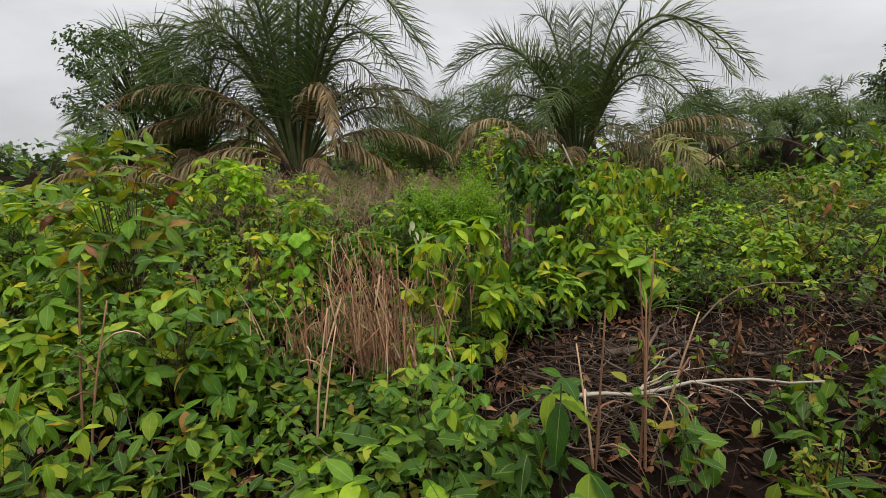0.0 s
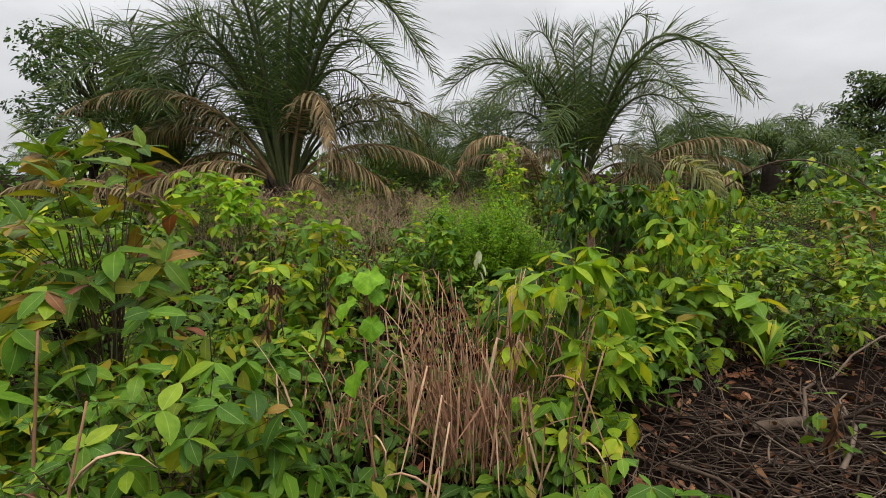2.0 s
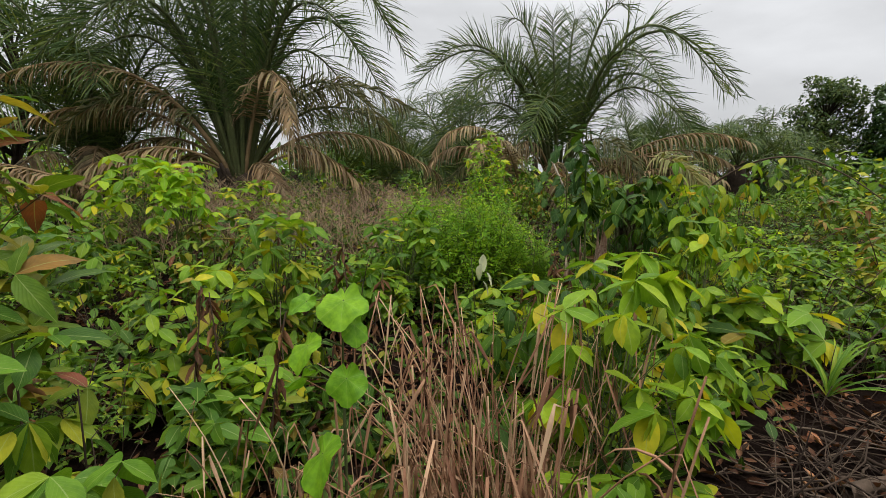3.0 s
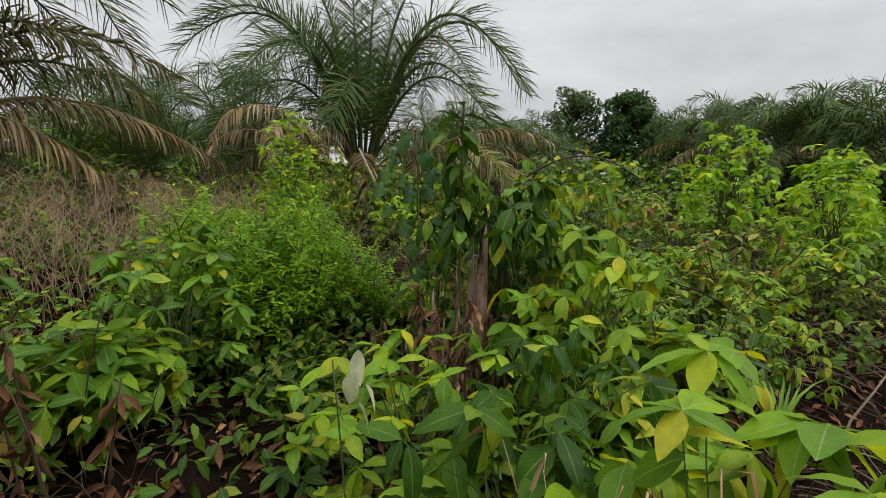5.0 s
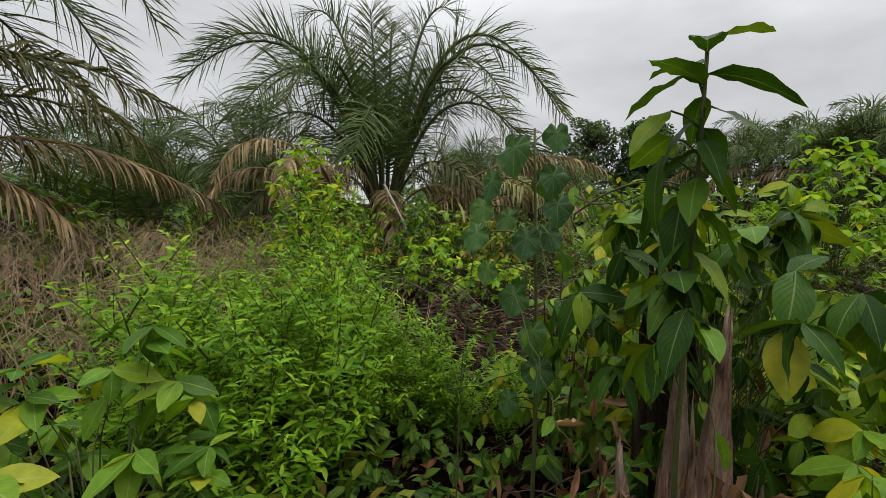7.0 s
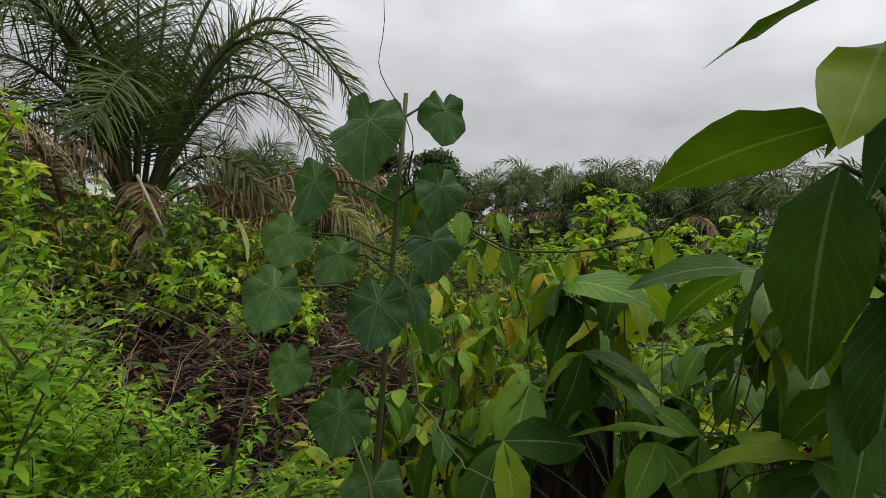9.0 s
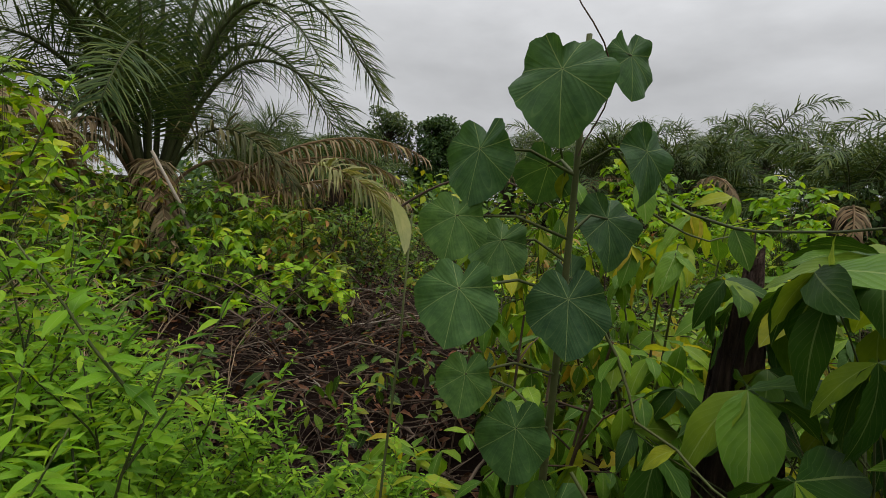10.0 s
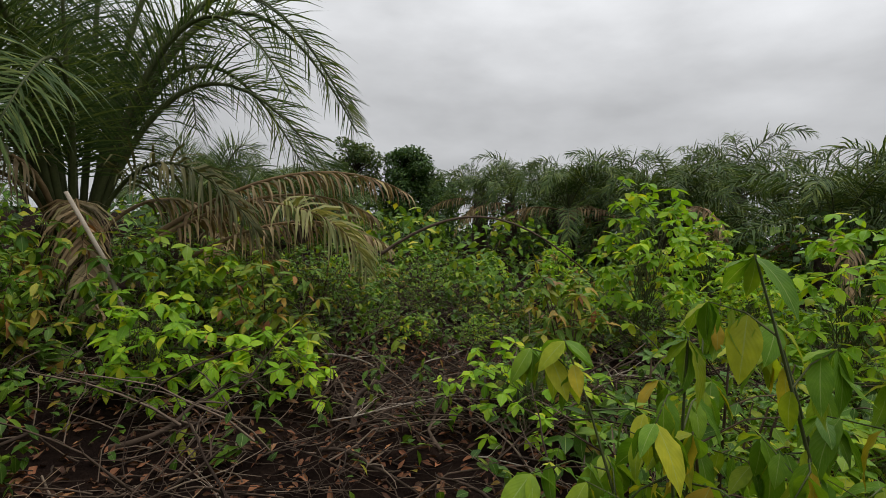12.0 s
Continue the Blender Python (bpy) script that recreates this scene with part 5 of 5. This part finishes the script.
def fallen_branch(x, y, az, length, r, seed, lift=0.03, label="dead grey branch with forked twigs lying on soil", mat=M_TWIG):
    g = np.random.default_rng(seed)
    ob = thing("fallen_branch", at(x, y), label, "branch", "fallen branches")
    pts = bend((0, 0, lift), az, 0.12, length, 0.2, 9, g, 0.07)
    pts[:, 2] = np.maximum(pts[:, 2], 0.01 + 0.6 * r)
    part("limb", mesh_of("limb", [tube(pts, np.linspace(r, r * 0.4, 9), 6, 0, 0.25, g)], [mat]), ob)
    for k in range(int(g.integers(3, 7))):
        p = pts[int(g.integers(1, 8))]
        tw = bend(p, az + g.choice([-1, 1]) * (0.5 + 0.5 * g.random()), 0.1 + 0.4 * g.random(), length * (0.25 + 0.3 * g.random()), 0.3, 7, g, 0.1)
        part("twig", mesh_of("twig", [tube(tw, np.linspace(r * 0.45, r * 0.12, 7), 5)], [mat]), ob)


rng = np.random.default_rng(95)
for k in range(64):
    bx, by, br = BARE[int(rng.choice([1, 2, 3, 4, 5, 5, 5, 6, 7, 7, 8]))]
    fallen_branch(bx + rng.normal(0, br * 0.65), by + rng.normal(0, br * 0.65), rng.random() * 6.28, 0.5 + 0.9 * rng.random(), 0.005 + 0.012 * rng.random() ** 2, 500 + k, 0.02 + 0.10 * rng.random(), mat=M_PALE if k % 6 == 0 else M_TWIG)
fallen_branch(0.75, 2.6, -0.1, 1.25, 0.014, 590, 0.22, "long pale bare branch lying across low plants", M_PALE)
fallen_branch(3.6, 9.2, 0.7, 1.3, 0.03, 591, 0.05, "thick dark fallen branch on bare soil")
fallen_branch(1.2, 3.5, 0.1, 1.3, 0.035, 592, 0.04, "thick dark fallen branch on bare soil")
fallen_branch(2.4, 10.2, -0.5, 1.0, 0.022, 593, 0.05, "thick dark fallen branch on bare soil")

# arching dead stem over the brush, and a pale stick leaning by the palm
f = np.linspace(0, 1, 14)
hoop = np.stack([5.6 + 1.15 * f, 10.6 - 2.3 * f, 0.75 + 0.95 * np.sin(math.pi * (0.15 + 0.75 * f))], 1)
solo("arching_stem", mesh_of("arching_stem", [tube(hoop, np.linspace(0.020, 0.008, 14), 6)], [M_TWIG]), "bare brown stem arching over the brush", "branch")
solo("leaning_stick", mesh_of("leaning_stick", [tube([(3.42, 12.0, 0.3), (3.2, 12.12, 1.05), (2.93, 12.28, 1.68)], [0.022, 0.021, 0.018], 8, 0, 0.2, np.random.default_rng(3))], [M_PALE]), "pale cut stick leaning in brush beside a palm", "stick")

# ---- dead fronds lying in the brush ----


M_PALM_PALE = leaf_mat("withering_leaflet", [(0.0, (0.12, 0.14, 0.055)), (0.6, (0.22, 0.23, 0.10)), (1.0, (0.34, 0.32, 0.17))], 0.6, 0.25, 0.2, 0.5, 0.3)


def loose_frond(x, y, z, deg, e0, e1, length, seed, label, mats=DRY, hang=0.8, dry=True):
    g = np.random.default_rng(seed)
    ob = thing("dead_frond", (x, y, z), label, "palm frond", "loose palm fronds", rz=radians(deg))
    ch = frond_chunks(g, bow(length, radians(e0), radians(e1)), 58, 0.58, 0.036, hang, dry, bare=0.12)
    part("rachis", mesh_of("rachis", ch[:1], mats), ob)
    tagged(part("leaflet_fringe", mesh_of("leaflet_fringe", ch[1:], mats), ob), kind="stuff")


loose_frond(4.5, 13.6, 1.25, -50, 36, -32, 3.7, 601, "dead brown palm frond with leaflets hanging like a curtain")
loose_frond(4.3, 13.5, 1.1, -38, 34, -40, 3.4, 602, "dead brown palm frond with leaflets hanging like a curtain")
loose_frond(4.7, 13.3, 0.9, -62, 30, -36, 3.0, 608, "dead brown palm frond with leaflets hanging like a curtain")
loose_frond(5.05, 12.1, 1.75, -65, -5, -75, 1.7, 603, "pale green withering palm frond hanging down", [M_PALM_PALE, M_RACHIS_DRY], 0.4, False)
loose_frond(2.6, 13.3, 1.2, 206, 58, -88, 3.3, 604, "drooping dead brown palm frond", hang=0.6)
loose_frond(2.5, 13.1, 1.0, 226, 60, -88, 3.0, 606, "drooping dead brown palm frond", hang=0.6)
loose_frond(2.4, 13.4, 1.1, 192, 50, -86, 2.8, 609, "drooping dead brown palm frond", hang=0.6)
loose_frond(-5.6, 11.0, 0.9, 190, 25, -40, 3.0, 607, "dead brown palm frond with hanging leaflets")

# ---- dry weeds before the large palm ----
rng = np.random.default_rng(111)
ch = []
for k in range(1050):
    x, y = rng.uniform(-4.5, 1.3), rng.uniform(8.0, 12.4)
    if off_path(x, y) < 0.6:
        continue
    h = 0.45 + 0.4 * rng.random()
    pts = bend((x, y, float(land(x, y)) - 0.02), rng.random() * 6.28, 1.4 + 0.12 * rng.normal(), h, 0.3, 5, rng, 0.06)
    ch.append(tube(pts, np.linspace(0.005, 0.002, 5), 3))
    for j in range(6):
        tw = bend(pts[2 + j % 3], rng.random() * 6.28, 0.8, 0.12 + 0.2 * rng.random(), 0.5, 4, rng, 0.1)
        ch.append(tube(tw, np.linspace(0.003, 0.0012, 4), 3))
solo("dry_weeds", mesh_of("dry_weeds", ch, [M_BRUSH]), "thicket of dry brown weed stalks before the palm", "weeds", kind="stuff")

# ---- trees and distant thickets ----


def leaf_cloud(g, centre, radius, count, size):
    d = g.normal(size=(count, 3))
    d /= np.linalg.norm(d, axis=1)[:, None]
    P = np.array(centre)[None] + d * (radius * np.cbrt(0.35 + 0.65 * g.random(count)))[:, None] * np.array([1, 1, 0.8])[None]
    return frames(P, np.arctan2(d[:, 1], d[:, 0]) + g.normal(0, 0.7, count), g.normal(-0.3, 0.5, count), g.normal(0, 0.5, count), size * (0.6 + 0.8 * g.random(count)))


def broad_tree(x, y, H, crown_r, seed, label, leaf=0.16, clumps=34, per=110, mat=M_TREE, low=0.35):
    g = np.random.default_rng(seed)
    ob = thing("tree", at(x, y), label, "tree")
    trunk = bend((0, 0, -0.2), 1.0, 1.5, H * 0.75, 0.1, 8, g, 0.03)
    part("trunk", mesh_of("trunk", [tube(trunk, np.linspace(0.028 * H, 0.008 * H, 8), 9, 0, 0.15, g)], [M_BARK]), ob)
    mats = []
    for k in range(clumps):
        a, f = k * 2.4, 0.35 + 0.65 * g.random()
        p = trunk[min(7, int(f * 7))]
        rr = crown_r * (0.35 + 0.65 * g.random()) * math.sqrt(max(0.08, 1 - (2 * f - 1.15) ** 2))
        end = np.array([rr * math.cos(a), rr * math.sin(a), H * (low + (0.93 - low) * (f - 0.35) / 0.65)])
        part("limb", mesh_of("limb", [tube([p, (p + end) / 2 + g.normal(0, 0.1, 3), end], [0.008 * H, 0.005 * H, 0.002 * H], 5)], [M_BARK]), ob)
        mats.append(leaf_cloud(g, end, crown_r * (0.22 + 0.14 * g.random()), per, leaf))
    mats = np.concatenate(mats)
    part("crown", mesh_of("crown", [spread_tpl(T_TINY[0], mats)], [mat]), ob)


broad_tree(-8.7, 13.6, 5.0, 1.2, 701, "broadleaf tree with dark green layered foliage behind a palm", 0.1, 46, 120)
broad_tree(35.2, 31.4, 8.7, 2.4, 703, "round dark green tree standing alone at a distance", 0.26, 120, 150, M_TREE, 0.12)
broad_tree(32.1, 34.9, 8.6, 2.5, 704, "grey-green feathery tree at a distance", 0.26, 80, 110, M_PALM, 0.15)
broad_tree(39.5, 31.0, 6.0, 2.6, 705, "dark green tree at a distance", 0.34, 50, 120, M_TREE, 0.1)

for name, mat, n, seed in (("distant_thicket", M_TREE, 240, 1), ("distant_scrub", M_LEAF, 260, 2)):
    g = np.random.default_rng(seed)
    mats = []
    for k in range(n):
        a = g.random() * 6.283
        d = (16 + 34 * g.random()) if seed == 2 else (26 + 45 * g.random())
        x, y = 2 + d * math.sin(a), 6 + d * math.cos(a)
        r = 1.0 + 0.9 * g.random() + 0.012 * d
        mats.append(leaf_cloud(g, (x, y, float(land(x, y)) + 0.55 * r), r, 62, 0.26 + 0.007 * d))
    for k in range(70 if seed == 1 else 0):
        f = 5 * g.random()
        x, y = np.interp(f, range(6), edge_x) + g.normal(0.8, 0.9), np.interp(f, range(6), edge_y) + g.normal(0, 0.9)
        mats.append(leaf_cloud(g, (x, y, float(land(x, y)) + 0.5 + 1.5 * g.random()), 1.3 + 0.5 * g.random(), 110, 0.24))
    mats = np.concatenate(mats)
    solo(name, mesh_of(name, [spread_tpl(T_TINY[0], mats)], [mat]), "distant mass of green scrub closing the view", "thicket", kind="stuff")

# ---- dead brush among the shrubs beyond the bare soil ----
rng = np.random.default_rng(131)
ch = []
for k in range(1500):
    x, y = rng.uniform(2.0, 10.5), rng.uniform(3.0, 13.5)
    if off_path(x, y) < 0.9 or (bare(x, y) and rng.random() < 0.6):
        continue
    L = 0.4 + 0.8 * rng.random()
    pts = bend((x, y, float(land(x, y)) + 0.25 * rng.random()), rng.random() * 6.28, 0.35 + 0.5 * rng.random(), L, 0.6, 6, rng, 0.1)
    r = 0.003 + 0.008 * rng.random() ** 3
    ch.append(tube(pts, np.linspace(r, r * 0.4, 6), 4))
    for j in range(2):
        tw = bend(pts[2 + j], rng.random() * 6.28, 0.5, L * 0.4, 0.3, 4, rng, 0.1)
        ch.append(tube(tw, np.linspace(r * 0.5, r * 0.2, 4), 3))
for k in range(420):
    x, y = rng.uniform(-3.2, 2.6), rng.uniform(1.3, 6.0)
    if off_path(x, y) < 0.55:
        continue
    L = 0.3 + 0.55 * rng.random()
    pts = bend((x, y, float(land(x, y)) - 0.02), rng.random() * 6.28, 1.1 + 0.35 * rng.normal(), L, 0.4 * rng.normal(), 6, rng, 0.06)
    r = 0.0022 + 0.003 * rng.random() ** 2
    ch.append(tube(pts, np.linspace(r, r * 0.5, 6), 4))
    tw = bend(pts[3], rng.random() * 6.28, 0.7, L * 0.35, 0.3, 4, rng, 0.1)
    ch.append(tube(tw, np.linspace(r * 0.6, r * 0.3, 4), 3))
solo("dead_brush", mesh_of("dead_brush", ch, [M_TWIG]), "tangled dead brushwood between shrubs", "brushwood", kind="stuff")

# ---- thin runners of a vine across the stump and the lobed plant ----
rng = np.random.default_rng(141)
for k, (a, b, sag) in enumerate([((0.74, 6.12, 1.0), (0.62, 5.72, 0.62), 0.05), ((0.95, 6.2, 1.5), (1.5, 6.0, 1.35), 0.10), ((0.9, 6.2, 1.25), (0.72, 5.85, 1.05), 0.12), ((0.66, 6.5, 0.55), (1.0, 6.15, 0.8), 0.06), ((0.98, 6.1, 1.38), (0.95, 5.6, 1.5), 0.08), ((0.85, 5.45, 1.0), (0.62, 5.3, 0.35), -0.08), ((1.0, 6.3, 1.55), (1.45, 6.45, 1.2), 0.06)]):
    a, b = np.array(a), np.array(b)
    f = np.linspace(0, 1, 12)[:, None]
    pts = a + (b - a) * f - np.array([0, 0, 1.0]) * sag * 4 * f * (1 - f) + rng.normal(0, 0.007, (12, 3))
    ob = thing("vine", (0, 0, 0), "thin green vine runner with a few small leaves", "vine", "vine runners")
    runner = part("runner", mesh_of("runner", [tube(pts, np.linspace(0.0028, 0.0015, 12), 5)], [M_STEM]), ob)
    for j, m in enumerate(frames(pts[2:11:3], rng.random(3) * 6.28, rng.normal(-0.8, 0.3, 3), rng.normal(0, 0.4, 3), 0.05 + 0.05 * rng.random(3))):
        part("leaf", L_OVAL[j % 3], runner, m=m)

# ---- pale withered leaves hanging from stems ----
M_PALE_LEAF = leaf_mat("bleached_leaf", [(0.0, (0.42, 0.44, 0.33)), (1.0, (0.58, 0.60, 0.48))], 0.6, 0.25, 0.3, 8.0, 0.25)
L_PALE = leaf_meshes(F_OVAL, M_PALE_LEAF)
for x, y, z, n, seed in [(-0.28, 4.35, 0.92, 4, 1), (0.68, 6.46, 1.36, 1, 3)]:
    g = np.random.default_rng(seed)
    ob = thing("withered_sprig", at(x, y), "sprig with bleached hanging leaves", "sprig", "withered sprigs")
    top = z - float(land(x, y))
    stem = part("stem", mesh_of("stem", [tube(bend((0, 0, -0.02), g.random() * 6, 1.53, top, 0.1, 7, g, 0.02), np.linspace(0.004, 0.002, 7), 5)], [M_STEM]), ob)
    for k, m in enumerate(frames(np.stack([g.normal(0, 0.03, n), g.normal(0, 0.03, n), top - 0.05 * np.arange(n)], 1), g.random(n) * 6.28, g.normal(-1.1, 0.2, n), g.normal(0, 0.3, n), np.full(n, 0.095))):
        part("leaf", L_PALE[k % 3], stem, m=m)
